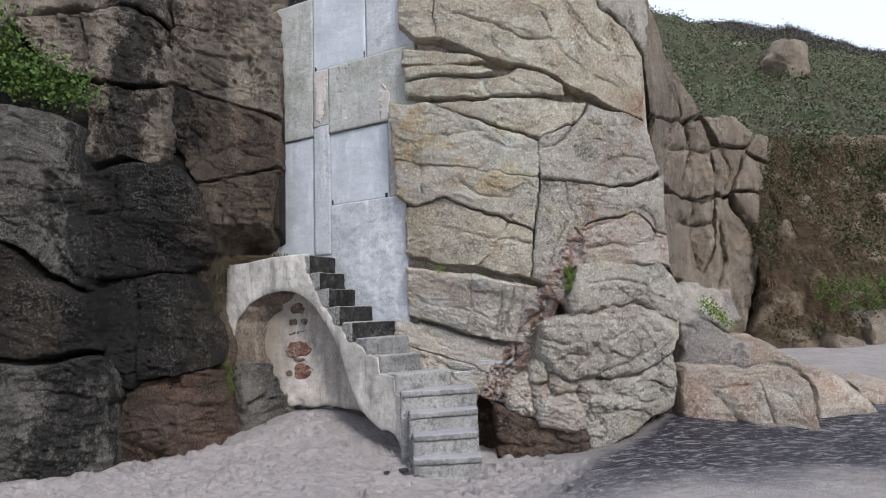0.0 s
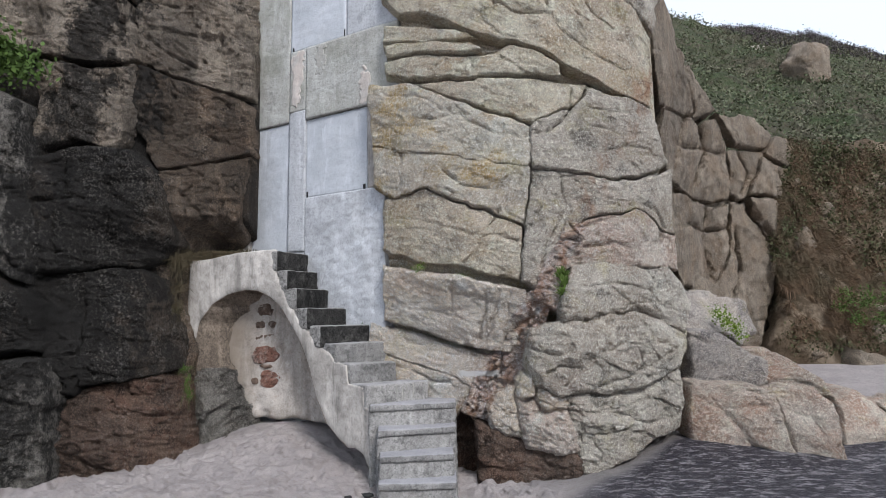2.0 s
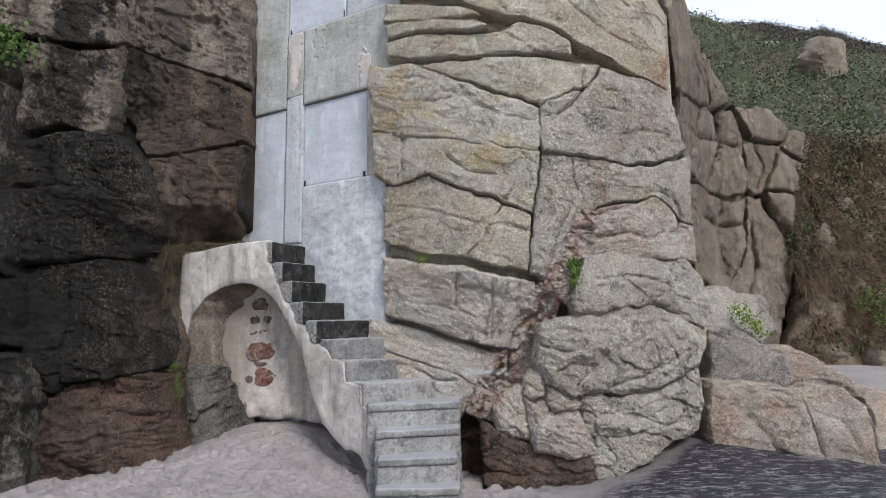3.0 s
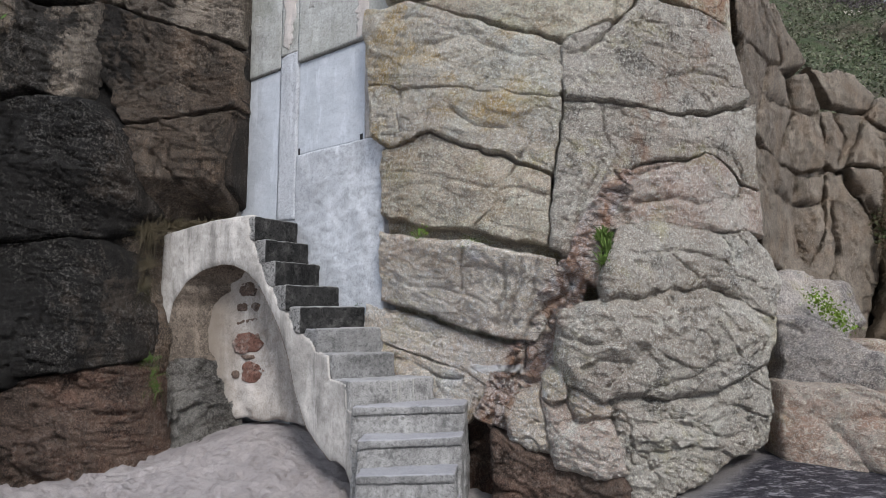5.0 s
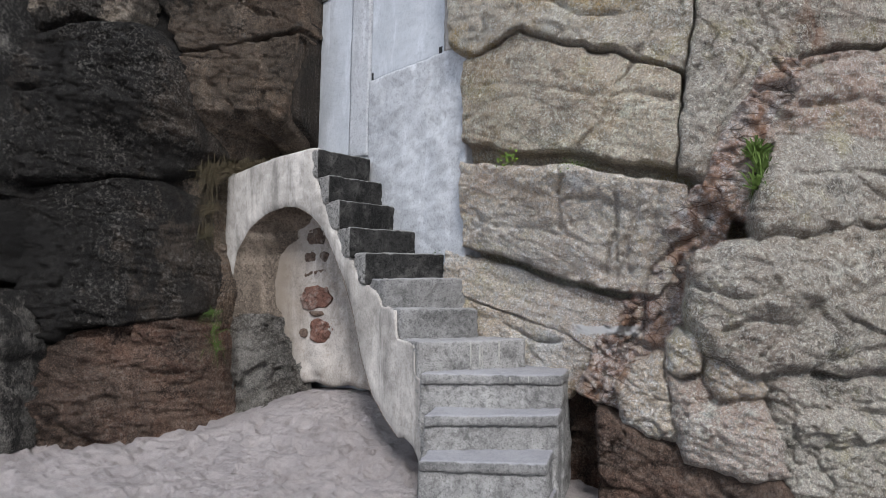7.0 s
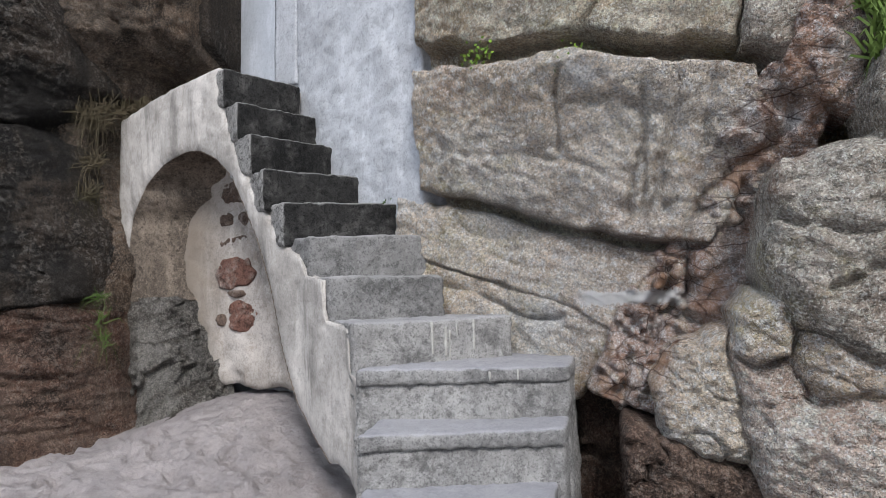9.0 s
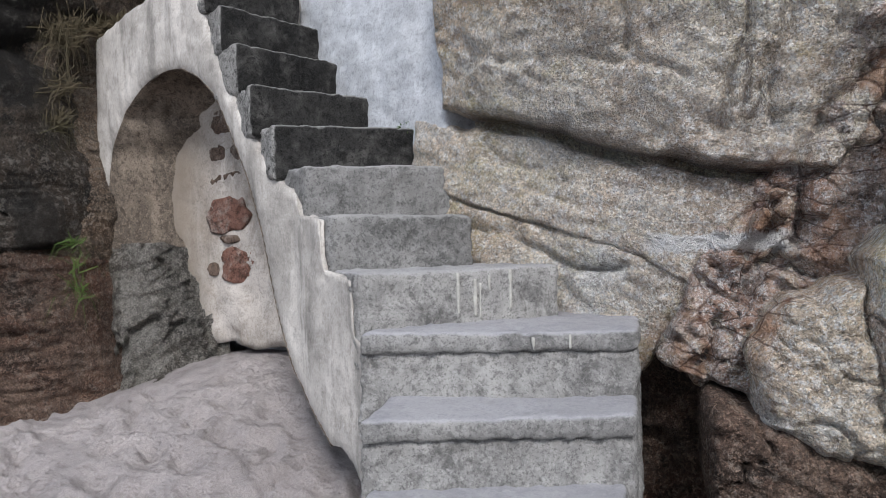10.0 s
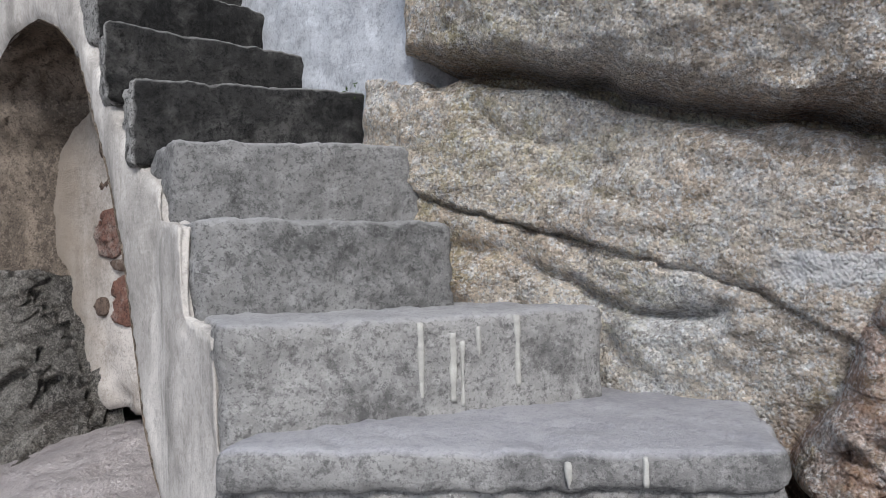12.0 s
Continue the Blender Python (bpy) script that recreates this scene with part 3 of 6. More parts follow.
        l.new(xb.outputs[0], span.inputs["Value"])
        span.inputs["From Min"].default_value, span.inputs["From Max"].default_value = 0.27, 0.2
        mu = n.new("ShaderNodeMath")
        mu.operation = "MULTIPLY"
        l.new(near.outputs["Result"], mu.inputs[0])
        l.new(span.outputs["Result"], mu.inputs[1])
        col = blend(n, l, mu.outputs[0], col, (0.82, 0.80, 0.78), 0.95)
    if seep:
        # a broad curtain of black algae where water runs down the joint
        tc, sep = n.new("ShaderNodeTexCoord"), n.new("ShaderNodeSeparateXYZ")
        l.new(tc.outputs["Object"], sep.inputs["Vector"])
        wob, _ = noisy(n, l, mapped(n, l, (1, 1, 0.55)), 2.3, 12, 0.82, 0.25, 0.75)
        add, dist, cur = n.new("ShaderNodeMath"), n.new("ShaderNodeMath"), n.new("ShaderNodeMapRange")
        add.operation, dist.operation = "MULTIPLY_ADD", "ABSOLUTE"
        l.new(wob, add.inputs[0])
        add.inputs[1].default_value = 1.5
        off = n.new("ShaderNodeMath")
        off.operation = "ADD"
        off.inputs[1].default_value = -seep[0] - 0.75
        l.new(sep.outputs["X"], off.inputs[0])
        l.new(off.outputs[0], add.inputs[2])
        l.new(add.outputs[0], dist.inputs[0])
        l.new(dist.outputs[0], cur.inputs["Value"])
        cur.inputs["From Min"].default_value, cur.inputs["From Max"].default_value = seep[1] + 0.09, seep[1] - 0.09
        col = blend(n, l, cur.outputs["Result"], col, (0.010, 0.0095, 0.009), 0.9)
        grey, _ = noisy(n, l, v, 9, 10, 0.85, 0.58, 0.63)
        col = blend(n, l, grey, col, (0.24, 0.228, 0.21), 0.7)
    if fleck:
        many, _ = noisy(n, l, mapped(n, l, (1, 1, 0.7), (0.2, 0.5, 0.1)), 1.3, 5, 0.7, 0.40, 0.54)
        fl, _ = noisy(n, l, v, 30, 8, 0.85, 0.52, 0.57)
        mu = n.new("ShaderNodeMath")
        mu.operation = "MULTIPLY"
        l.new(many, mu.inputs[0])
        l.new(fl, mu.inputs[1])
        col = blend(n, l, mu.outputs[0], col, (0.36, 0.335, 0.30), fleck)
    if streak:
        st, _ = noisy(n, l, mapped(n, l, (1.5, 1.5, 0.28)), 1.1, 9, 0.75, 0.45, 0.54)
        col = blend(n, l, st, col, (0.022, 0.020, 0.018), streak)
    l.new(col, b.inputs["Base Color"])
    b.inputs["Roughness"].default_value = 0.88
    b.inputs["Specular IOR Level"].default_value = 0.25
    _, h1 = noisy(n, l, bed, 9, 10, 0.78)
    _, h2 = noisy(n, l, v, 40, 6, 0.8)
    _, h3 = noisy(n, l, v, 95, 4, 0.75)
    bumped(n, l, b, [(h1, 1.0, 0.1 if fleck else 0.045), (pits, 0.9, -0.1 if fleck else -0.04), (both.outputs[0], 0.8, -0.02), (h2, 1.0, 0.07 if fleck else 0.04), (h3, 1.0, 0.012), (cry.outputs["Distance"], 0.7, -0.008)])
    return m


GRANITE = granite("granite_tan", (0.74, 0.625, 0.485), (0.55, 0.44, 0.325), (0.42, 0.28, 0.13), (0.07, 0.06, 0.05), ochre=0.5, dark=0.45, rust=1.0)
GRANITE_PALE = granite("granite_pale", (0.85, 0.73, 0.58), (0.72, 0.595, 0.455), (0.50, 0.33, 0.20), (0.12, 0.10, 0.085), ochre=0.4, dark=0.22, pink=0.2, rust=1.0, quartz=True)
GRANITE_OCHRE = granite("granite_ochre", (0.75, 0.655, 0.525), (0.58, 0.48, 0.355), (0.56, 0.37, 0.12), (0.10, 0.09, 0.07), ochre=0.95, dark=0.35)
GRANITE_GREY = granite("granite_grey", (0.62, 0.56, 0.48), (0.40, 0.345, 0.285), (0.33, 0.225, 0.14), (0.05, 0.046, 0.042), ochre=0.35, dark=0.65, rust=0.7, pink=0.2)
GRANITE_PINK = granite("granite_pink", (0.74, 0.615, 0.52), (0.58, 0.46, 0.375), (0.43, 0.24, 0.15), (0.09, 0.08, 0.075), ochre=0.4, dark=0.25, pink=0.35, rust=1.0)
GRANITE_ORANGE = granite("granite_orange", (0.67, 0.545, 0.46), (0.50, 0.385, 0.305), (0.48, 0.215, 0.115), (0.09, 0.08, 0.07), ochre=0.5, dark=0.3, pink=0.35)
# the left cliff's shade is partly put into these colours, besides the black seeps
GRANITE_DARK = granite("granite_seeping_shaded", (0.085, 0.068, 0.054), (0.018, 0.015, 0.012), (0.07, 0.04, 0.022), (0.007, 0.0065, 0.006), ochre=0.35, dark=0.8, streak=0.75, seep=(-4.1, 0.6), fleck=0.5)
GRANITE_BROWN = granite("granite_brown", (0.29, 0.225, 0.17), (0.095, 0.072, 0.054), (0.17, 0.095, 0.05), (0.012, 0.011, 0.01), ochre=0.45, dark=0.75, streak=0.55, seep=(-4.15, 0.45), fleck=0.4)
GRANITE_UMBER = granite("granite_umber", (0.43, 0.365, 0.295), (0.16, 0.13, 0.103), (0.25, 0.16, 0.092), (0.014, 0.013, 0.012), ochre=0.35, dark=0.75, streak=0.5, seep=(-4.45, 0.35), fleck=0.45)
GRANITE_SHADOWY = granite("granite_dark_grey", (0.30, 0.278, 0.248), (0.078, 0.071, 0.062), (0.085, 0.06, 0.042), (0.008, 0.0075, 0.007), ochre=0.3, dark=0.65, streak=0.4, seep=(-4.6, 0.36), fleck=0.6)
GRANITE_RUST = granite("granite_red_brown", (0.25, 0.172, 0.13), (0.08, 0.053, 0.04), (0.14, 0.045, 0.022), (0.016, 0.014, 0.013), ochre=0.5, dark=0.75, pink=0.25, streak=0.4, fleck=0.4)
GRANITE_FAR = granite("granite_far", (0.36, 0.30, 0.235), (0.15, 0.118, 0.088), (0.27, 0.16, 0.08), (0.06, 0.06, 0.05), ochre=0.4, dark=0.4, streak=0.2)
VEIN = granite("vein_rock", (0.78, 0.69, 0.60), (0.60, 0.45, 0.36), (0.36, 0.15, 0.075), (0.06, 0.05, 0.045), ochre=0.6, dark=0.3, pink=0.5, size=4, rust=1.0, quartz=True)
PURPLE = granite("mussel_crusted_granite", (0.56, 0.50, 0.45), (0.24, 0.215, 0.215), (0.36, 0.26, 0.18), (0.04, 0.036, 0.05), ochre=0.35, dark=0.6)


def concrete(name, light, mid, blotch, dark=0.4, streak=0.3, gritty=1.0, algae=0.0, lit_top=None, vault_shade=None, flank=None):
    m, n, l, b = nodes_of(name)
    v = mapped(n, l)
    big, _ = noisy(n, l, v, 1.6, 6, 0.6, 0.36, 0.64)
    col = blend(n, l, big, light, mid)
    med, _ = noisy(n, l, v, 6, 7, 0.7, 0.5, 0.66)
    col = blend(n, l, med, col, blotch, dark)
    st, _ = noisy(n, l, mapped(n, l, (4, 4, 0.5)), 1.6, 6, 0.65, 0.5, 0.66)
    col = blend(n, l, st, col, tuple(c * 0.5 for c in mid), streak)
    wt, _ = noisy(n, l, mapped(n, l, (3, 3, 0.6), (0, 0, 0.7)), 1.9, 6, 0.6, 0.56, 0.66)
    col = blend(n, l, wt, col, tuple(min(0.75, c * 1.3) for c in light), 0.45)
    if algae:
        al, _ = noisy(n, l, v, 2.2, 6, 0.65, 0.46, 0.62)
        col = blend(n, l, al, col, (0.17, 0.18, 0.12), algae)
    if flank:
        # the ends of the steps carry the same grey render as the arch
        g, sp_ = n.new("ShaderNodeNewGeometry"), n.new("ShaderNodeSeparateXYZ")
        l.new(g.outputs["Normal"], sp_.inputs["Vector"])
        rp = n.new("ShaderNodeMapRange")
        rp.inputs["From Min"].default_value, rp.inputs["From Max"].default_value = 0.3, -0.1
        l.new(sp_.outputs["X"], rp.inputs["Value"])
        col = blend(n, l, rp.outputs["Result"], col, flank, 0.8)
    lic, _ = noisy(n, l, v, 3.4, 10, 0.8, 0.55, 0.60)
    col = blend(n, l, lic, col, tuple(c * 0.3 for c in mid), 0.6 * min(1, gritty))
    pit, pits = noisy(n, l, v, 26, 6, 0.8, 0.53, 0.58)
    col = blend(n, l, pit, col, tuple(c * 0.35 for c in mid), 0.65 * gritty)
    sp, _ = noisy(n, l, v, 45, 4, 0.8, 0.53, 0.58)
    col = blend(n, l, sp, col, tuple(min(0.8, c * 1.35) for c in light), 0.35 * gritty)
    sp, _ = noisy(n, l, v, 95, 4, 0.8, 0.54, 0.60)
    col = blend(n, l, sp, col, tuple(c * 0.3 for c in mid), 0.7 * gritty)
    if lit_top:
        # top light put into the colour: upward faces mix paler than the lichened risers
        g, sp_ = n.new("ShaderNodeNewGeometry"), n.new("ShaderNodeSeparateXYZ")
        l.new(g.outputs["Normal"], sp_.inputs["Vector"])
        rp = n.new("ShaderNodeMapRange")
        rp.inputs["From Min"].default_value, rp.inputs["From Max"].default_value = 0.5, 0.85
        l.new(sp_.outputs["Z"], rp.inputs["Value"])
        col = blend(n, l, rp.outputs["Result"], col, lit_top, 0.55)
    if vault_shade:
        # inner shade put into the colour: browner towards the vault, edge wavered by noise
        tc, sep = n.new("ShaderNodeTexCoord"), n.new("ShaderNodeSeparateXYZ")
        l.new(tc.outputs["Object"], sep.inputs["Vector"])
        _, wob = noisy(n, l, v, 4, 6, 0.7)
        ma, mr = n.new("ShaderNodeMath"), n.new("ShaderNodeMapRange")
        ma.operation, ma.inputs[1].default_value = "MULTIPLY_ADD", 0.25
        l.new(wob, ma.inputs[0])
        l.new(sep.outputs["X"], ma.inputs[2])
        mr.inputs["From Min"].default_value, mr.inputs["From Max"].default_value = vault_shade
        l.new(ma.outputs[0], mr.inputs["Value"])
        col = blend(n, l, mr.outputs["Result"], col, (0.22, 0.18, 0.14), 0.85)
    l.new(col, b.inputs["Base Color"])
    b.inputs["Roughness"].default_value = 0.9
    b.inputs["Specular IOR Level"].default_value = 0.25
    _, h1 = noisy(n, l, v, 12, 9, 0.75)
    _, h2 = noisy(n, l, v, 90, 4, 0.8)
    bumped(n, l, b, [(h1, 0.8 * gritty, 0.04), (pits, 0.7 * gritty, -0.02), (h2, 0.9 * gritty, 0.016)])
    return m


STEP_DARK = concrete("step_black_lichen", (0.052, 0.05, 0.047), (0.012, 0.0115, 0.011), (0.24, 0.23, 0.215), dark=0.38, streak=0.4, lit_top=(0.40, 0.39, 0.37), flank=(0.46, 0.445, 0.42))
STEP_MID = concrete("step_grey", (0.30, 0.293, 0.283), (0.165, 0.161, 0.155), (0.055, 0.055, 0.052), dark=0.75, streak=0.4, gritty=0.8, lit_top=(0.40, 0.39, 0.38))
STEP_LIGHT = concrete("step_pale", (0.40, 0.388, 0.37), (0.255, 0.246, 0.236), (0.09, 0.087, 0.083), dark=0.7, streak=0.35, gritty=0.8, lit_top=(0.43, 0.42, 0.425))
TREAD = concrete("tread_nosing", (0.34, 0.33, 0.315), (0.17, 0.165, 0.16), (0.08, 0.078, 0.075), dark=0.6, streak=0.2, gritty=0.7, lit_top=(0.44, 0.432, 0.46))
RENDERED = concrete("old_render", (0.52, 0.485, 0.445), (0.30, 0.278, 0.252), (0.17, 0.153, 0.135), dark=0.55, streak=0.65, gritty=0.32)
WALL_BLUE = concrete("wall_blue_grey", (0.47, 0.49, 0.52), (0.385, 0.405, 0.43), (0.50, 0.51, 0.52), dark=0.35, streak=0.12, gritty=0.22)
WALL_GREEN = concrete("wall_weathered", (0.44, 0.44, 0.415), (0.345, 0.34, 0.31), (0.46, 0.44, 0.41), dark=0.35, streak=0.3, gritty=0.5, algae=0.35)
WALL_WHITE = concrete("wall_limewash", (0.50, 0.512, 0.53), (0.41, 0.42, 0.437), (0.31, 0.315, 0.32), dark=0.35, streak=0.15, gritty=0.5)
PIER = granite("eroded_pier", (0.30, 0.28, 0.25), (0.12, 0.11, 0.098), (0.17, 0.13, 0.09), (0.04, 0.04, 0.036), ochre=0.3, dark=0.6, streak=0.3, size=2, fleck=0.6)
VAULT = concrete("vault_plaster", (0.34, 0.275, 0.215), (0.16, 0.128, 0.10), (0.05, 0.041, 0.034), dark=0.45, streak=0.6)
INFILL = concrete("infill_plaster", (0.53, 0.485, 0.44), (0.36, 0.318, 0.278), (0.22, 0.165, 0.125), dark=0.55, streak=0.45, gritty=0.5, vault_shade=(-2.1, -2.5))


def plain(name, a, b_, scale=8.0, rough=0.85, spec=0.3, bump=0.01):
    m, n, l, b = nodes_of(name)
    v = mapped(n, l)
    f, h = noisy(n, l, v, scale, 5, 0.65, 0.35, 0.65)
    f2, _ = noisy(n, l, v, scale * 9, 4, 0.7, 0.4, 0.65)
    col = blend(n, l, f, a, b_)
    col = blend(n, l, f2, col, tuple(c * 0.7 for c in a), 0.4)
    l.new(col, b.inputs["Base Color"])
    b.inputs["Roughness"].default_value, b.inputs["Specular IOR Level"].default_value = rough, spec
    bumped(n, l, b, [(h, 0.6, bump)])
    return m


STONE_RED = concrete("infill_red_stone", (0.27, 0.135, 0.10), (0.16, 0.09, 0.07), (0.50, 0.45, 0.40), dark=0.75, streak=0.3)
STONE_BROWN = concrete("infill_brown_stone", (0.22, 0.155, 0.12), (0.12, 0.085, 0.066), (0.48, 0.43, 0.38), dark=0.8, streak=0.3)
MORTAR = plain("pale_mortar", (0.40, 0.39, 0.355), (0.28, 0.272, 0.25), 30)
PLASTER_PINK = concrete("pink_plaster", (0.52, 0.46, 0.415), (0.44, 0.40, 0.365), (0.40, 0.40, 0.385), dark=0.7, streak=0.4, gritty=0.3)
SHADE_WEED_BLACK = plain("shade_weed_black", (0.02, 0.02, 0.02), (0.03, 0.03, 0.03), 10)
SOIL = plain("bank_soil", (0.13, 0.095, 0.06), (0.075, 0.06, 0.04), 2.0, 0.95, 0.1, 0.06)


def leafy(name, a, b_, c):
    m, n, l, b = nodes_of(name)
    g = n.new("ShaderNodeNewGeometry")
    col = blend(n, l, g.outputs["Random Per Island"], a, b_)
    f, _ = noisy(n, l, mapped(n, l), 0.7, 4, 0.6, 0.45, 0.62)
    col = blend(n, l, f, col, c, 0.7)
    l.new(col, b.inputs["Base Color"])
    b.inputs["Roughness"].default_value, b.inputs["Specular IOR Level"].default_value = 0.7, 0.2
    return m


LEAF = leafy("leaf_green", (0.075, 0.125, 0.028), (0.05, 0.085, 0.022), (0.10, 0.15, 0.03))
LEAF_BRIGHT = leafy("leaf_bright", (0.16, 0.26, 0.03), (0.10, 0.18, 0.025), (0.20, 0.27, 0.04))
SCRUB = leafy("hill_scrub", (0.075, 0.10, 0.052), (0.125, 0.135, 0.075), (0.125, 0.10, 0.08))
STRAW = leafy("dry_grass", (0.085, 0.066, 0.04), (0.055, 0.046, 0.026), (0.045, 0.05, 0.022))


BANKLEAF = leafy("bank_leaf", (0.06, 0.072, 0.03), (0.11, 0.078, 0.048), (0.04, 0.062, 0.022))
BRACKEN = leafy("dead_bracken", (0.16, 0.105, 0.062), (0.085, 0.055, 0.036), (0.055, 0.05, 0.028))
HEATH = leafy("dark_heath", (0.07, 0.055, 0.058), (0.09, 0.072, 0.07), (0.055, 0.052, 0.045))


def earth(name, a, b_, c):
    """Loose earth under plants, in patches."""
    m, n, l, b = nodes_of(name)
    v = mapped(n, l)
    f, h = noisy(n, l, v, 0.5, 6, 0.65, 0.4, 0.6)
    g, _ = noisy(n, l, v, 3.0, 8, 0.75, 0.42, 0.6)
    k, _ = noisy(n, l, v, 1.1, 6, 0.7, 0.5, 0.62)
    col = blend(n, l, k, blend(n, l, g, blend(n, l, f, a, b_), tuple(x * 0.4 for x in a), 0.7), c, 0.7)
    l.new(col, b.inputs["Base Color"])
    b.inputs["Roughness"].default_value, b.inputs["Specular IOR Level"].default_value = 0.95, 0.1
    _, h2 = noisy(n, l, v, 5, 8, 0.75)
    bumped(n, l, b, [(h2, 1.0, 0.25)])
    return m


BANK_EARTH = earth("bank_earth", (0.17, 0.125, 0.085), (0.085, 0.065, 0.042), (0.38, 0.30, 0.22))
HILL = earth("hill_ground", (0.085, 0.095, 0.055), (0.12, 0.105, 0.075), (0.065, 0.09, 0.04))


def beach_sand():
    """Pale dry sand, damp and dark towards the tide line, with shell and weed drift in streaks."""
    m, n, l, b = nodes_of("beach_sand")
    v = mapped(n, l)
    big, _ = noisy(n, l, v, 1.3, 6, 0.6)
    col = blend(n, l, big, (0.57, 0.512, 0.492), (0.445, 0.397, 0.384))
    gr, raw = noisy(n, l, v, 160, 3, 0.8, 0.4, 0.62)
    col = blend(n, l, gr, col, (0.26, 0.235, 0.225), 0.5)
    # trampled hollows: their mottled shade is put into the sand colour
    dent_shade, tr = noisy(n, l, mapped(n, l, (1, 1.5, 1)), 11, 6, 0.7, 0.5, 0.62)
    col = blend(n, l, dent_shade, col, (0.24, 0.21, 0.20), 0.4)
    # the drift of dark weed and shell: a patch of its own around the seaward rocks
    tc, sx = n.new("ShaderNodeTexCoord"), n.new("ShaderNodeSeparateXYZ")
    l.new(tc.outputs["Object"], sx.inputs["Vector"])

    def ramp(sock, lo, hi):
        r = n.new("ShaderNodeMapRange")
        r.interpolation_type = "SMOOTHSTEP"
        r.inputs["From Min"].default_value, r.inputs["From Max"].default_value = lo, hi
        l.new(sock, r.inputs["Value"])
        return r.outputs["Result"]

    def math_node(op, a, c):
        k = n.new("ShaderNodeMath")
        k.operation = op
        for i, s in enumerate((a, c)):
            if isinstance(s, (int, float)):
                k.inputs[i].default_value = s
            else:
                l.new(s, k.inputs[i])
        return k.outputs[0]

    wob, _ = noisy(n, l, v, 0.8, 5, 0.6, 0.3, 0.7)
    east = math_node("ADD", sx.outputs["X"], math_node("MULTIPLY", wob, 0.9))
    zone = math_node("MULTIPLY", ramp(east, 1.0, 2.3), math_node("SUBTRACT", 1.0, ramp(sx.outputs["Y"], 9.6, 11.5)))
    zone = math_node("MULTIPLY", zone, ramp(math_node("ADD", sx.outputs["Y"], math_node("MULTIPLY", wob, 0.8)), 6.6, 8.0))
    # clean damp sand is banked against the foot of the bulging rock
    lee = math_node("ADD", math_node("SUBTRACT", sx.outputs["Y"], math_node("MULTIPLY", sx.outputs["X"], 1.3)), math_node("MULTIPLY", wob, 0.35))
    weedy = math_node("MULTIPLY", zone, math_node("SUBTRACT", 1.0, ramp(lee, 5.75, 6.1)))
    drift, dr = noisy(n, l, mapped(n, l, (2.0, 4.2, 1), (0, 0, radians(-8))), 3.0, 10, 0.88, 0.44, 0.48)
    damp = blend(n, l, weedy, blend(n, l, zone, col, (0.21, 0.195, 0.185), 0.7), (0.36, 0.34, 0.355), 0.8)
    col = blend(n, l, math_node("MULTIPLY", weedy, drift), damp, (0.024, 0.021, 0.03), 0.95)
    l.new(col, b.inputs["Base Color"])
    rr = n.new("ShaderNodeMapRange")
    rr.inputs["To Min"].default_value, rr.inputs["To Max"].default_value = 0.95, 0.5
    l.new(zone, rr.inputs["Value"])
    l.new(rr.outputs["Result"], b.inputs["Roughness"])
    b.inputs["Specular IOR Level"].default_value = 0.25
    _, h1 = noisy(n, l, v, 9, 8, 0.7)
    bumped(n, l, b, [(h1, 0.9, 0.08), (tr, 1.0, -0.09), (dr, 0.5, 0.03), (raw, 0.4, 0.004)])
    return m


SAND = beach_sand()


# ---- ground ----
def ground_height(x, y):
    pile = np.clip((y - 8.7) / 1.5, 0, 1) * np.exp(-((x + 1.9) / 1.25) ** 2)
    z = -0.3 + 0.44 * pile
    z = z + 0.01 * np.clip((-x - 2.0) / 1.5, 0, 1) - 0.09 * np.exp(-((x - 0.0) / 0.8) ** 2 - ((y - 7.9) / 0.8) ** 2)
    z = z + 0.08 * np.clip((x - 1.2) / 1.2, 0, 1) + 0.12 * np.clip((x - 2.4) / 0.8, 0, 1) * np.clip((y - 8.6) / 1.0, 0, 1)
    z = z + 0.1 * np.clip((6.5 - y) / 6, 0, 1) + 0.35 * np.clip((y - 11) / 5, 0, 1) * np.clip((x - 4) / 4, 0, 1)
    return z + 0.02 * fbm(x * 0.7, y * 0.7, 77, 3)


def axis(parts):
    return np.unique(np.round(np.concatenate([np.arange(a, b, s) for a, b, s in parts]), 4))


gx = axis([(-400, -40, 40), (-40, -8, 3), (-8, -5, 0.25), (-5, 2.2, 0.02), (2.2, 6, 0.08), (6, 14, 0.3), (14, 40, 3), (40, 401, 40)])
gy = axis([(-400, -20, 40), (-20, 0, 2.5), (0, 6.2, 0.2), (6.2, 10.6, 0.02), (10.6, 12, 0.15), (12, 24, 0.5), (24, 60, 6), (60, 401, 40)])
GX, GY = np.meshgrid(gx, gy)
GZ = ground_height(GX, GY)
near = ((GX > -5) & (GX < 2.4) & (GY > 6.2) & (GY < 10.4)).astype(float)
GZ = GZ + near * (0.012 * fbm(GX * 3, GY * 3, 81, 3) + 0.007 * fbm(GX * 13, GY * 13, 85, 2))
rng = np.random.default_rng(4)
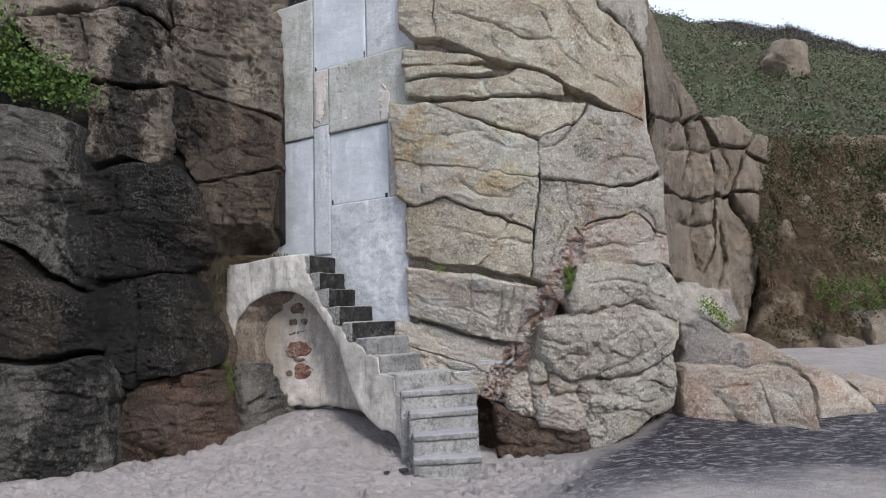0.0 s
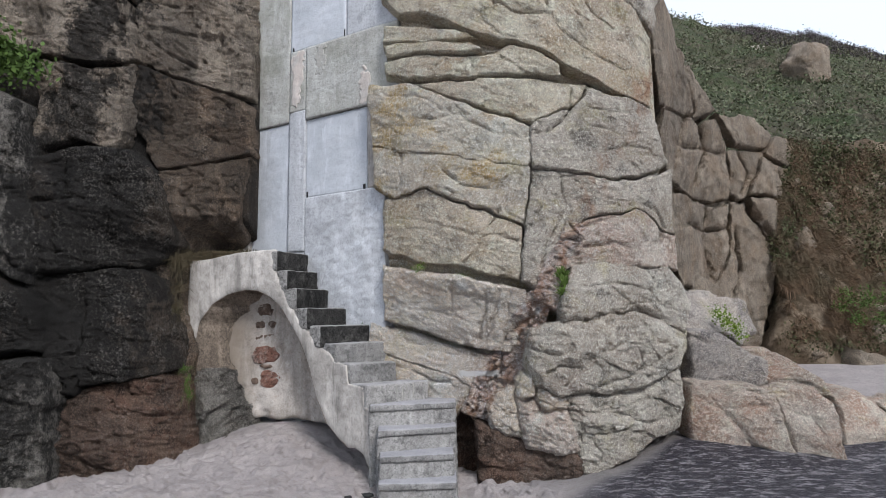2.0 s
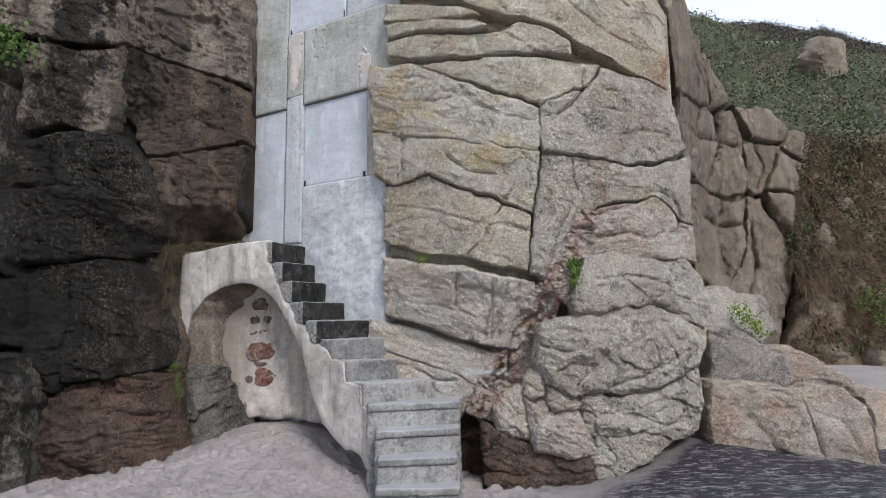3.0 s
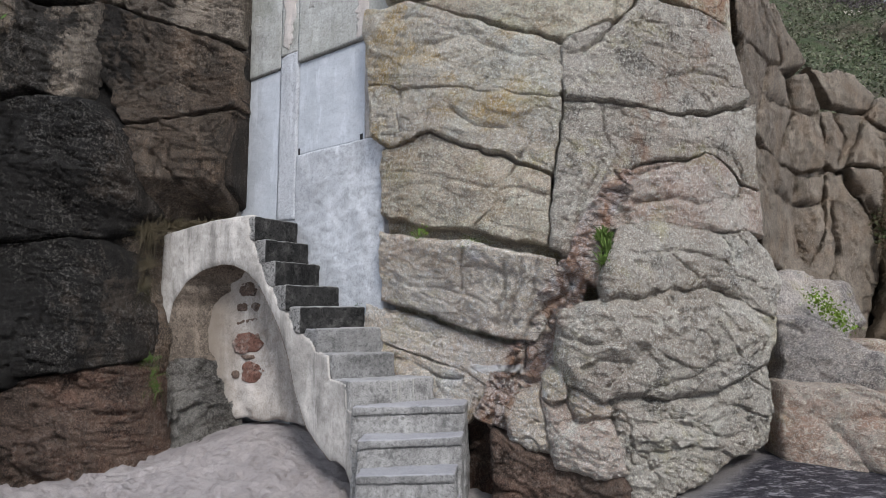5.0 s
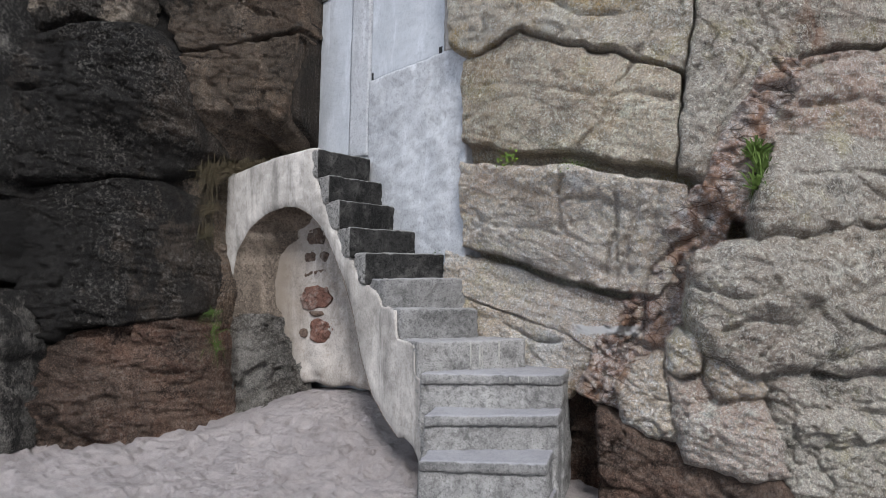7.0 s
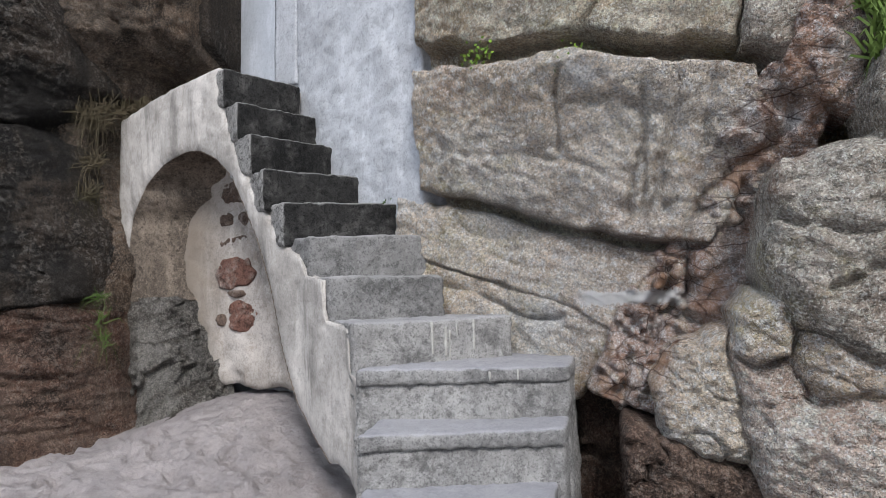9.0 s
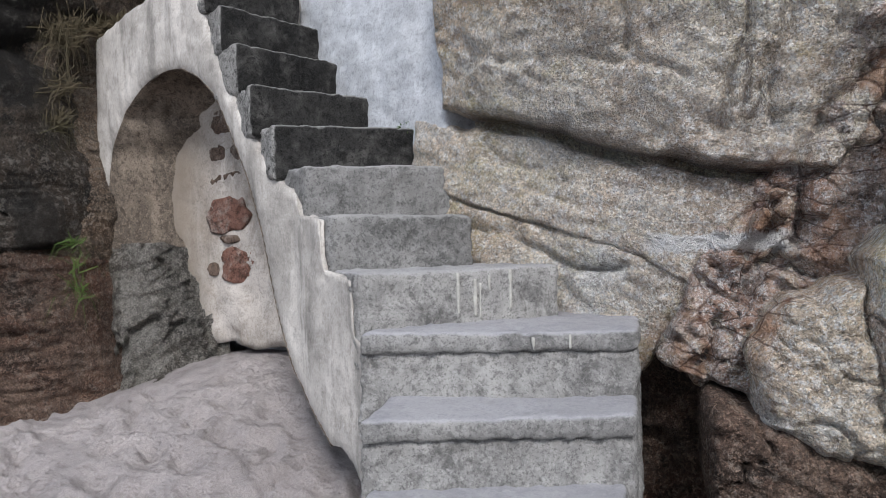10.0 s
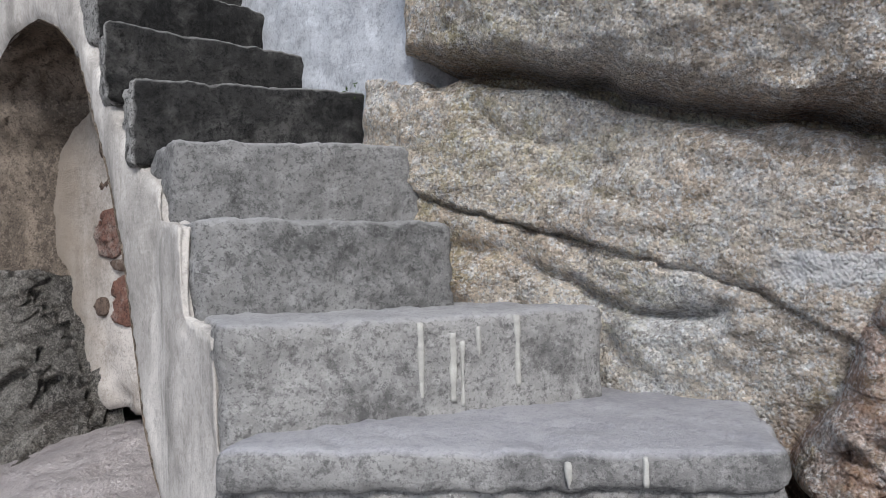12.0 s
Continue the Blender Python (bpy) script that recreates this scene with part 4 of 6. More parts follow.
for _ in range(950):
    px, py = rng.uniform(-4.8, 1.4), rng.uniform(6.3, 10.0)
    ra, rb, turn = rng.uniform(0.06, 0.14), rng.uniform(0.04, 0.075), rng.uniform(0, 3.14)
    dep = rng.uniform(0.028, 0.062) * float(np.clip((10.0 - py) / 0.3, 0.1, 1))
    a0, a1 = np.searchsorted(gx, px - 0.4), np.searchsorted(gx, px + 0.4)
    b0, b1 = np.searchsorted(gy, py - 0.4), np.searchsorted(gy, py + 0.4)
    dx, dy = GX[b0:b1, a0:a1] - px, GY[b0:b1, a0:a1] - py
    u, w = (dx * math.cos(turn) + dy * math.sin(turn)) / ra, (dy * math.cos(turn) - dx * math.sin(turn)) / rb
    e = u * u + w * w
    GZ[b0:b1, a0:a1] += dep * (0.32 * np.exp(-(np.sqrt(e) - 1.4) ** 2 / 0.2) - np.exp(-e))
q, used = grid_quads(np.ones((len(gy) - 1, len(gx) - 1), bool))
tagged(hung("ground", raw_mesh("ground", np.stack([GX.ravel(), GY.ravel(), GZ.ravel()], -1), q), SAND),
       "pale trampled beach sand with damp dark weed drift", "beach", kind="structure")

# ---- the dark seeping cliff beside the arch ----
cliff_dark = thing("rock_cliff", (-4.2, 9.4, -0.3), "dark seeping granite cliff split into tall jointed blocks", "cliff", kind="structure")
mass("rock_core", face_left, -9.0, -3.42, -0.6, 2.3, 0.08, 13.5, GRANITE_DARK, cliff_dark, 0.26)
mass("rock_core", face_left, -9.0, -2.5, 2.302, 8.0, 0.08, 13.5, GRANITE_DARK, cliff_dark, 0.26)
rock(cliff_dark, face_left, [(-5.07, 4.29), (-4.84, 3.68), (-4.56, 2.04), (-4.4, 1.17), (-4.49, 1.19), (-4.63, 2.11), (-4.92, 3.35)], GRANITE_DARK, 0.12, 0.1, 0.3, 1.2, 0.03)
rock(cliff_dark, face_left, [(-6.03, 4.4), (-5.71, 4.45), (-5.26, 4.39), (-4.94, 4.22), (-4.77, 3.39), (-4.54, 2.35), (-4.52, 1.95), (-4.97, 2.16), (-5.44, 2.54), (-5.9, 2.8)], GRANITE_SHADOWY, 0.42, 0.2, 0.45, 2.8, 0.02, swell=0.08, shut=0.0)
rock(cliff_dark, face_left, [(-5.9, 2.74), (-5.43, 2.48), (-4.96, 2.1), (-4.51, 1.88), (-4.39, 1.59), (-4.33, 1.18), (-4.76, 1.12), (-5.53, 1.08)], GRANITE_DARK, 0.42, 0.2, 0.45, 2.8, 0.02, swell=0.06, shut=0.0)
rock(cliff_dark, face_left, [(-5.51, 1.03), (-4.89, 1.03), (-4.32, 1.11), (-4.21, 0.63), (-4.16, -0.27), (-4.63, -0.31), (-5.45, -0.38)], GRANITE_SHADOWY, 0.45, 0.14, 0.4, 2.6, 0.02)
rock(cliff_dark, face_left, [(-4.17, 0.59), (-4.0, 0.71), (-3.63, 0.73), (-3.3, 0.82), (-3.17, 0.72), (-3.08, -0.16), (-3.1, -0.41), (-3.98, -0.41), (-4.19, -0.38)], GRANITE_RUST, 0.1, 0.12, 0.8, 3.2, 0.02)
rock(cliff_dark, face_left, [(-4.56, 2.04), (-4.13, 2.11), (-3.99, 0.82), (-4.08, 0.64), (-4.32, 0.67), (-4.4, 1.17)], GRANITE_DARK, 0.12, 0.1, 0.3, 2.6, 0.02)
rock(cliff_dark, face_left, [(-4.09, 2.1), (-3.71, 2.18), (-3.42, 1.9), (-3.25, 1.31), (-3.22, 0.88), (-3.61, 0.78), (-3.96, 0.77)], GRANITE_DARK, 0.15, 0.12, 0.35, 2.8, 0.02)
rock(cliff_dark, face_left, [(-4.84, 3.57), (-4.42, 3.76), (-3.82, 3.71), (-3.55, 3.39), (-3.3, 2.49), (-3.69, 2.21), (-4.52, 2.11), (-4.69, 2.79)], GRANITE_DARK, 0.22, 0.14, 0.3, 3.0, 0.02)
rock(cliff_dark, face_left, [(-5.01, 4.93), (-4.43, 4.88), (-4.0, 4.99), (-3.9, 4.19), (-4.08, 3.74), (-4.5, 3.87), (-4.87, 3.69)], GRANITE_UMBER, 0.05, 0.1, 0.3, 2.8, 0.02)
rock(cliff_dark, face_left, [(-5.96, 5.85), (-5.26, 6.08), (-5.05, 5.05), (-5.55, 5.14)], GRANITE_UMBER, 0.05, 0.1, 0.3, 2.6, 0.02)
rock(cliff_dark, face_left, [(-5.21, 6.07), (-4.66, 6.29), (-4.2, 6.02), (-3.96, 5.09), (-4.46, 5.01), (-5.0, 5.03)], GRANITE_UMBER, 0.1, 0.12, 0.3, 2.6, 0.02)
rock(cliff_dark, face_left, [(-4.24, 7.42), (-2.57, 7.8), (-2.52, 4.7), (-3.01, 4.79), (-3.75, 5.04), (-4.0, 5.12)], GRANITE_UMBER, 0.0, 0.12, 0.3, 2.6, 0.02)
rock(cliff_dark, face_left, [(-3.98, 5.0), (-3.72, 4.98), (-3.02, 4.75), (-2.52, 4.57), (-2.51, 3.85), (-3.04, 3.64), (-3.6, 3.53), (-3.91, 4.13)], GRANITE_BROWN, -0.05, 0.1, 0.3, 2.6, 0.02)
rock(cliff_dark, face_left, [(-3.57, 3.48), (-3.03, 3.6), (-2.52, 3.76), (-2.62, 2.6), (-2.97, 2.43), (-3.35, 2.49)], GRANITE_BROWN, -0.05, 0.1, 0.3, 2.6, 0.02)
rock(cliff_dark, face_left, [(-6.61, 6.86), (-4.3, 7.38), (-4.21, 6.14), (-4.68, 6.36), (-5.28, 6.14), (-5.97, 5.89), (-6.4, 5.5)], GRANITE_UMBER, 0.05, 0.12, 0.3, 1.0, 0.06)
rock(cliff_dark, face_left, [(-3.77, 2.2), (-3.5, 2.5), (-3.15, 2.5), (-3.15, 1.86), (-3.15, 0.6), (-3.24, 0.7), (-3.28, 1.31), (-3.46, 1.9)], GRANITE_BROWN, -0.15, 0.12, 0.3, 2.6, 0.02)

# ---- the tan cliff with its ledges ----
cliff_tan = thing("rock_cliff", (1.2, 9.2, -0.3), "tan and grey granite cliff with ledges, cracks and ochre stains", "cliff", kind="structure")
mass("rock_core", lambda x, z: face_main(x, z) + 0.6 * np.exp(-((x - 0.6) / 0.4) ** 2 - ((z - 0.0) / 0.4) ** 2), -0.5, 3.1, -0.6, 8.0, 0.05, 13.5, GRANITE, cliff_tan, 0.2)
for i in range(46):
    # broken quartz and iron-stained rubble along the vein
    k = 0.86 * (i % 23) / 22.0
    vx = 1.42 - 0.95 * k + 0.1 * math.sin(9 * k) + random.uniform(-0.13, 0.13)
    vz = 1.85 - 1.75 * k + random.uniform(-0.09, 0.09)
    size, turn = random.uniform(0.03, 0.075), random.uniform(0, 6)
    pebble = [(vx + size * random.uniform(0.7, 1.2) * math.cos(turn + a), vz + 1.25 * size * random.uniform(0.7, 1.2) * math.sin(turn + a)) for a in (0, 0.9, 1.9, 2.8, 3.7, 4.6, 5.5)]
    rock(cliff_tan, face_main, pebble, GRANITE_PALE if i % 3 == 1 else VEIN, random.uniform(0.06, 0.10), 0.03, 0.08, 1.8, 0.012, shut=0.0, name="vein_stone")
rock(cliff_tan, face_main, [(1.37, 1.78), (1.5, 1.69), (1.36, 1.4), (1.24, 1.23), (1.22, 0.97), (1.12, 0.79), (0.98, 0.6), (0.75, 0.32), (0.48, 0.40), (0.66, 0.78), (0.82, 0.96), (0.95, 1.23), (1.06, 1.49), (1.2, 1.68)], VEIN, 0.12, 0.05, 0.1, 2.2, 0.012, shut=0.05)
rock(cliff_tan, face_main, [(1.69, 2.5), (1.82, 2.43), (1.7, 2.2), (1.54, 1.86), (1.55, 1.55), (1.28, 1.7), (1.4, 2.01), (1.56, 2.27)], VEIN, 0.2, 0.05, 0.1, 2.2, 0.012, shut=0.03)
rock(cliff_tan, face_main, [(-0.49, 7.07), (-0.03, 6.87), (-0.02, 5.33), (-0.28, 5.36), (-0.5, 5.62)], GRANITE, 0.03, 0.09, 0.2, 1, 0.014)
rock(cliff_tan, face_main, [(-0.0, 6.84), (2.03, 6.65), (2.27, 5.63), (2.75, 5.39), (2.97, 5.07), (2.94, 4.12), (2.57, 4.18), (2.08, 4.31), (1.67, 4.44), (1.38, 4.59), (0.95, 4.73), (0.59, 4.92), (-0.0, 5.3)], GRANITE, 0.06, 0.12, 0.25, 1, 0.014)
rock(cliff_tan, face_main, [(2.1, 6.71), (3.41, 7.29), (3.06, 5.21), (2.79, 5.48), (2.33, 5.69)], GRANITE_GREY, 0.0, 0.12, 0.25, 1, 0.04)
rock(cliff_tan, face_main, [(-0.46, 5.23), (-0.09, 5.13), (0.44, 4.93), (0.71, 4.77), (0.06, 4.88), (-0.45, 5.04)], GRANITE, 0.08, 0.05, 0.16, 0.8, 0.016, shut=0.008)
rock(cliff_tan, face_main, [(-0.45, 4.99), (0.06, 4.86), (0.58, 4.72), (0.73, 4.57), (0.21, 4.68), (-0.42, 4.82)], GRANITE, 0.1, 0.05, 0.16, 0.8, 0.016, shut=0.008)
rock(cliff_tan, face_main, [(-0.45, 4.78), (0.2, 4.65), (0.72, 4.54), (1.09, 4.63), (1.37, 4.53), (1.66, 4.39), (1.69, 4.25), (1.21, 4.27), (0.71, 4.3), (-0.11, 4.42), (-0.43, 4.6)], GRANITE, 0.08, 0.07, 0.2, 0.9, 0.016, shut=0.008)
rock(cliff_tan, face_main, [(-0.07, 4.35), (0.71, 4.25), (1.66, 4.21), (2.0, 4.2), (1.8, 3.91), (1.29, 3.71), (0.9, 3.84), (0.41, 4.08)], GRANITE, 0.06, 0.07, 0.2, 0.9, 0.016, shut=0.008)
rock(cliff_tan, face_main, [(-0.68, 4.45), (-0.13, 4.35), (0.4, 4.03), (0.9, 3.79), (1.25, 3.64), (1.26, 3.26), (1.21, 3.19), (0.74, 3.3), (0.16, 3.41), (-0.3, 3.53), (-0.64, 3.67)], GRANITE_OCHRE, 0.1, 0.09, 0.22, 0.9, 0.016)
rock(cliff_tan, face_main, [(-0.65, 3.63), (0.16, 3.39), (0.74, 3.28), (1.23, 3.17), (1.17, 2.53), (0.85, 2.67), (0.5, 2.84), (0.07, 3.02), (-0.36, 2.97), (-0.64, 3.18)], GRANITE_OCHRE, 0.07, 0.08, 0.2, 0.9, 0.016)
rock(cliff_tan, face_main, [(-0.5, 2.95), (-0.32, 2.97), (0.07, 3.0), (0.51, 2.82), (0.89, 2.64), (1.17, 2.52), (1.12, 1.87), (0.82, 1.91), (0.47, 2.03), (-0.04, 2.15), (-0.38, 2.22), (-0.52, 2.29)], GRANITE, 0.03, 0.08, 0.5, 0.9, 0.016, shut=0.0)
rock(cliff_tan, face_main, [(-0.5, 2.15), (-0.04, 2.08), (0.47, 1.95), (0.82, 1.85), (1.17, 1.78), (1.24, 1.5), (0.99, 1.03), (0.7, 1.06), (0.31, 1.19), (-0.22, 1.38), (-0.52, 1.45)], GRANITE_PALE, 0.1, 0.09, 0.5, 1, 0.014, shut=0.0)
rock(cliff_tan, face_main, [(-0.72, 1.43), (-0.53, 1.41), (-0.22, 1.32), (0.31, 1.14), (0.71, 1.03), (0.99, 0.95), (0.83, 0.64), (0.58, 0.6), (0.36, 0.73), (-0.01, 0.86), (-0.39, 1.0), (-0.74, 1.13)], GRANITE_PALE, 0.03, 0.07, 0.5, 1, 0.014, shut=0.0)
rock(cliff_tan, face_main, [(-0.9, 1.24), (-0.6, 1.12), (-0.4, 1.0), (-0.01, 0.86), (0.37, 0.73), (0.57, 0.66), (0.49, 0.45), (0.35, 0.32), (-0.02, 0.41), (-0.75, 0.49)], GRANITE_PALE, 0.0, 0.06, 0.2, 1, 0.014, shut=0.02)
rock(cliff_tan, face_main, [(1.29, 3.66), (1.79, 3.86), (2.03, 4.18), (2.59, 4.15), (2.96, 4.05), (3.16, 3.42), (2.63, 3.15), (1.91, 3.1), (1.29, 3.15)], GRANITE_GREY, 0.08, 0.1, 0.2, 1.1, 0.016)
rock(cliff_tan, face_main, [(1.27, 3.11), (1.9, 3.06), (2.61, 3.09), (3.19, 3.34), (3.18, 2.52), (2.59, 2.75), (2.04, 2.65), (1.72, 2.45), (1.47, 2.03), (1.32, 1.78), (1.13, 1.86)], GRANITE_GREY, 0.1, 0.1, 0.22, 1.1, 0.016)
rock(cliff_tan, face_main, [(1.72, 2.43), (2.04, 2.61), (2.59, 2.72), (3.2, 2.49), (3.22, 2.04), (2.35, 2.08), (1.92, 2.08), (1.62, 1.99), (1.51, 1.97)], GRANITE_PINK, 0.1, 0.1, 0.2, 1.5, 0.016)
rock(cliff_tan, face_bulge, [(1.57, 1.66), (1.65, 1.9), (1.73, 2.0), (1.9, 2.06), (2.46, 2.12), (3.04, 2.05), (3.3, 1.84), (3.35, 1.6), (3.24, 1.27), (2.7, 1.47), (2.52, 1.5), (2.23, 1.51), (1.99, 1.47), (1.75, 1.42), (1.57, 1.4)], GRANITE_GREY, 0.1, 0.32, 0.2, 1.3, 0.014, swell=0.06, shut=0.016)
rock(cliff_tan, face_bulge, [(1.59, 1.41), (1.38, 1.38), (1.23, 1.34), (1.16, 1.19), (1.16, 0.91), (1.24, 0.68), (1.52, 0.6), (1.77, 0.62), (2.07, 0.57), (2.63, 0.63), (3.13, 0.8), (3.26, 1.0), (3.28, 1.25), (2.7, 1.46), (2.52, 1.5), (2.23, 1.51), (1.99, 1.46), (1.75, 1.41)], GRANITE_GREY, 0.08, 0.32, 0.2, 1.6, 0.014, swell=0.07, shut=0.016)
rock(cliff_tan, face_bulge, [(1.58, 0.6), (1.77, 0.62), (2.07, 0.57), (2.63, 0.63), (3.13, 0.8), (3.22, 0.6), (3.17, 0.05), (2.37, -0.14), (1.75, -0.3), (1.66, 0.06), (1.58, 0.34)], GRANITE_GREY, -0.02, 0.32, 0.2, 1.8, 0.014, swell=0.05, shut=0.016)
rock(cliff_tan, face_bulge, [(1.05, 0.75), (1.12, 0.83), (1.23, 0.8), (1.27, 0.69), (1.23, 0.58), (1.12, 0.54), (1.05, 0.59)], GRANITE_PALE, -0.02, 0.3, 0.16, 1.2, 0.012, swell=0.02, shut=0.02)
rock(cliff_tan, face_bulge, [(1.29, 0.73), (1.41, 0.79), (1.52, 0.69), (1.6, 0.52), (1.52, 0.42), (1.3, 0.42), (1.25, 0.55)], GRANITE_PALE, 0.0, 0.3, 0.16, 1.4, 0.012, swell=0.02, shut=0.012)
rock(cliff_tan, face_bulge, [(1.03, 0.61), (1.12, 0.54), (1.26, 0.56), (1.3, 0.44), (1.55, 0.46), (1.65, 0.27), (1.74, 0.0), (1.44, -0.06), (1.11, 0.01), (1.07, 0.2)], GRANITE_PINK, -0.02, 0.4, 0.25, 1.4, 0.012, swell=0.04, shut=0.012)
rock(cliff_tan, face_bulge, [(0.7, 0.46), (0.88, 0.63), (1.03, 0.68), (1.06, 0.43), (1.08, 0.12), (0.92, 0.14), (0.77, 0.22)], GRANITE_PALE, -0.06, 0.3, 0.2, 1.3, 0.012, swell=0.04, shut=0.012)
rock(cliff_tan, face_bulge, [(0.6, 0.3), (0.79, 0.23), (1.07, 0.11), (1.15, 0.04), (1.44, -0.01), (1.73, 0.02), (1.74, -0.53), (1.39, -0.58), (1.05, -0.58), (0.62, -0.53)], GRANITE_RUST, -0.1, 0.14, 0.2, 1.8, 0.014, shut=0.012)
for outline in ([(0.3, 0.5), (0.55, 0.52), (0.72, 0.4), (0.78, 0.2), (0.62, 0.02), (0.35, 0.05)], [(0.3, 0.06), (0.62, 0.04), (0.74, -0.15), (0.7, -0.5), (0.3, -0.5)]):
    rock(cliff_tan, face_main, outline, GRANITE_RUST, -0.12, 0.14, 0.2, 2.0, 0.02, shut=0.03)


# ---- rocks beyond ----
buttress = thing("rock_buttress", (5.5, 14.0, -0.3), "weathered brown granite buttress stepping back along the beach", "cliff", kind="structure")
mass("rock_core", face_back, 3.0, 4.9, -0.6, 7.2, 0.1, 24, GRANITE_FAR, buttress, 0.35)
mass("rock_core", face_back, 4.902, 11.0, -0.6, 5.0, 0.12, 24, GRANITE_FAR, buttress, 0.35)
rock(buttress, face_back, [(3.36, 6.77), (3.68, 6.5), (4.15, 6.28), (5.87, 6.66), (6.43, 6.1), (5.84, 5.8), (3.49, 4.6), (3.27, 5.2)], GRANITE_FAR, 0.1, 0.12, 0.7, 2.2, 0.035, swell=0.08, shut=0.02)
rock(buttress, face_back, [(3.62, 4.62), (6.41, 5.95), (6.81, 5.36), (6.8, 4.15), (3.84, 3.55), (3.23, 3.83)], GRANITE_FAR, 0.1, 0.12, 0.7, 2.2, 0.035, swell=0.08, shut=0.02)
rock(buttress, face_back, [(3.52, 3.35), (6.74, 4.04), (6.64, 2.8), (5.95, 1.97), (4.15, 1.98), (3.47, 2.38)], GRANITE_FAR, 0.1, 0.12, 0.7, 2.2, 0.035, swell=0.08, shut=0.02)
rock(buttress, face_back, [(6.54, 6.08), (7.97, 6.47), (9.02, 6.3), (8.59, 5.84), (7.24, 5.53)], GRANITE_FAR, 0.1, 0.12, 0.7, 2.2, 0.035, swell=0.08, shut=0.02)
rock(buttress, face_back, [(6.92, 5.38), (8.63, 5.76), (8.09, 4.74), (7.49, 4.26), (6.93, 4.26)], GRANITE_FAR, 0.0, 0.12, 0.7, 2.2, 0.035, swell=0.08, shut=0.02)
rock(buttress, face_back, [(8.92, 6.21), (9.83, 6.35), (10.47, 5.97), (10.52, 5.42), (9.06, 5.51), (8.51, 5.64)], GRANITE_FAR, 0.2, 0.12, 0.7, 2.2, 0.035, swell=0.08, shut=0.02)
rock(buttress, face_back, [(8.37, 5.5), (9.05, 5.44), (10.4, 5.35), (10.12, 4.53), (8.77, 4.56), (7.62, 4.4)], GRANITE_FAR, 0.2, 0.12, 0.7, 2.2, 0.035, swell=0.08, shut=0.02)
rock(buttress, face_back, [(7.49, 4.26), (8.75, 4.48), (10.02, 4.34), (9.71, 3.47), (8.56, 3.14)], GRANITE_FAR, 0.2, 0.12, 0.7, 2.2, 0.035, swell=0.08, shut=0.02)
rock(buttress, face_back, [(6.91, 4.08), (7.53, 4.2), (9.01, 2.95), (8.37, 1.69), (7.8, 0.66), (5.88, 0.79), (5.89, 1.84), (6.69, 2.67)], GRANITE_FAR, 0.0, 0.12, 0.7, 2.2, 0.035, swell=0.08, shut=0.02)

# ---- boulders in front ----
tagged(rock(None, face_orange, [(3.38, 0.59), (3.89, 0.58), (4.15, 0.54), (4.23, 0.22), (4.31, -0.29), (4.01, -0.35), (3.59, -0.35), (3.31, -0.21), (3.29, 0.21)], GRANITE_ORANGE, 0.1, 0.12, 0.35, 1.0, 0.02, swell=0.0, shut=0.03, name="boulder"), "orange-pink granite boulder cracked across on damp sand", "boulder")
tagged(rock(None, face_orange, [(4.18, 0.55), (4.57, 0.59), (4.73, 0.45), (4.75, 0.11), (4.72, -0.31), (4.36, -0.32), (4.27, 0.19)], GRANITE_ORANGE, 0.05, 0.12, 0.35, 1.0, 0.02, swell=0.0, shut=0.03, name="boulder"), "rust-sided pink granite boulder at the weed drift", "boulder")
tagged(rock(None, face_orange, [(3.5, 1.26), (3.85, 1.21), (4.15, 0.98), (4.32, 0.82), (4.24, 0.56), (4.01, 0.57), (3.46, 0.58)], PURPLE, -0.25, 0.14, 0.7, 1.0, 0.03, name="boulder"), "purple mussel-crusted granite slab above pink boulders", "boulder")
tagged(rock(None, face_orange, [(4.22, 0.99), (4.5, 0.94), (4.85, 0.64), (4.95, 0.43), (4.75, 0.55), (4.33, 0.54)], GRANITE_ORANGE, -0.45, 0.12, 0.4, 1.2, 0.02, swell=0.0, shut=0.03, name="boulder"), "sloping pale pink granite slab behind a cracked boulder", "boulder")
tagged(rock(None, face_seaward, [(4.99, 0.44), (5.46, 0.45), (5.75, 0.21), (6.08, -0.24), (5.98, -0.36), (4.99, -0.22), (5.03, 0.18)], GRANITE_ORANGE, 0.1, 0.16, 0.7, 0.9, 0.04, name="boulder"), "low sloping granite boulder on dark weedy sand", "boulder")
tagged(rock(None, face_seaward, [(6.12, 0.21), (6.68, 0.23), (7.27, -0.03), (7.23, -0.4), (6.6, -0.34), (6.2, -0.0)], GRANITE_ORANGE, -0.6, 0.16, 0.7, 0.9, 0.05, name="boulder"), "small wet granite boulder further along the beach", "boulder")
tagged(rock(None, face_ledge, [(3.95, 1.86), (4.67, 1.8), (5.24, 1.64), (5.31, 1.23), (4.99, 0.95), (4.5, 1.09), (3.82, 1.1)], PURPLE, 0.0, 0.2, 0.7, 1.1, 0.05, name="boulder"), "dark purple rock ledge with a green plant", "rock ledge")
tagged(rock(None, face_ledge, [(4.6, 2.44), (5.16, 2.15), (5.57, 1.91), (5.43, 1.73), (4.54, 1.81)], GRANITE_FAR, -1.5, 0.2, 0.7, 1.1, 0.06, name="boulder"), "grey rubble rock at the cliff foot", "boulder")

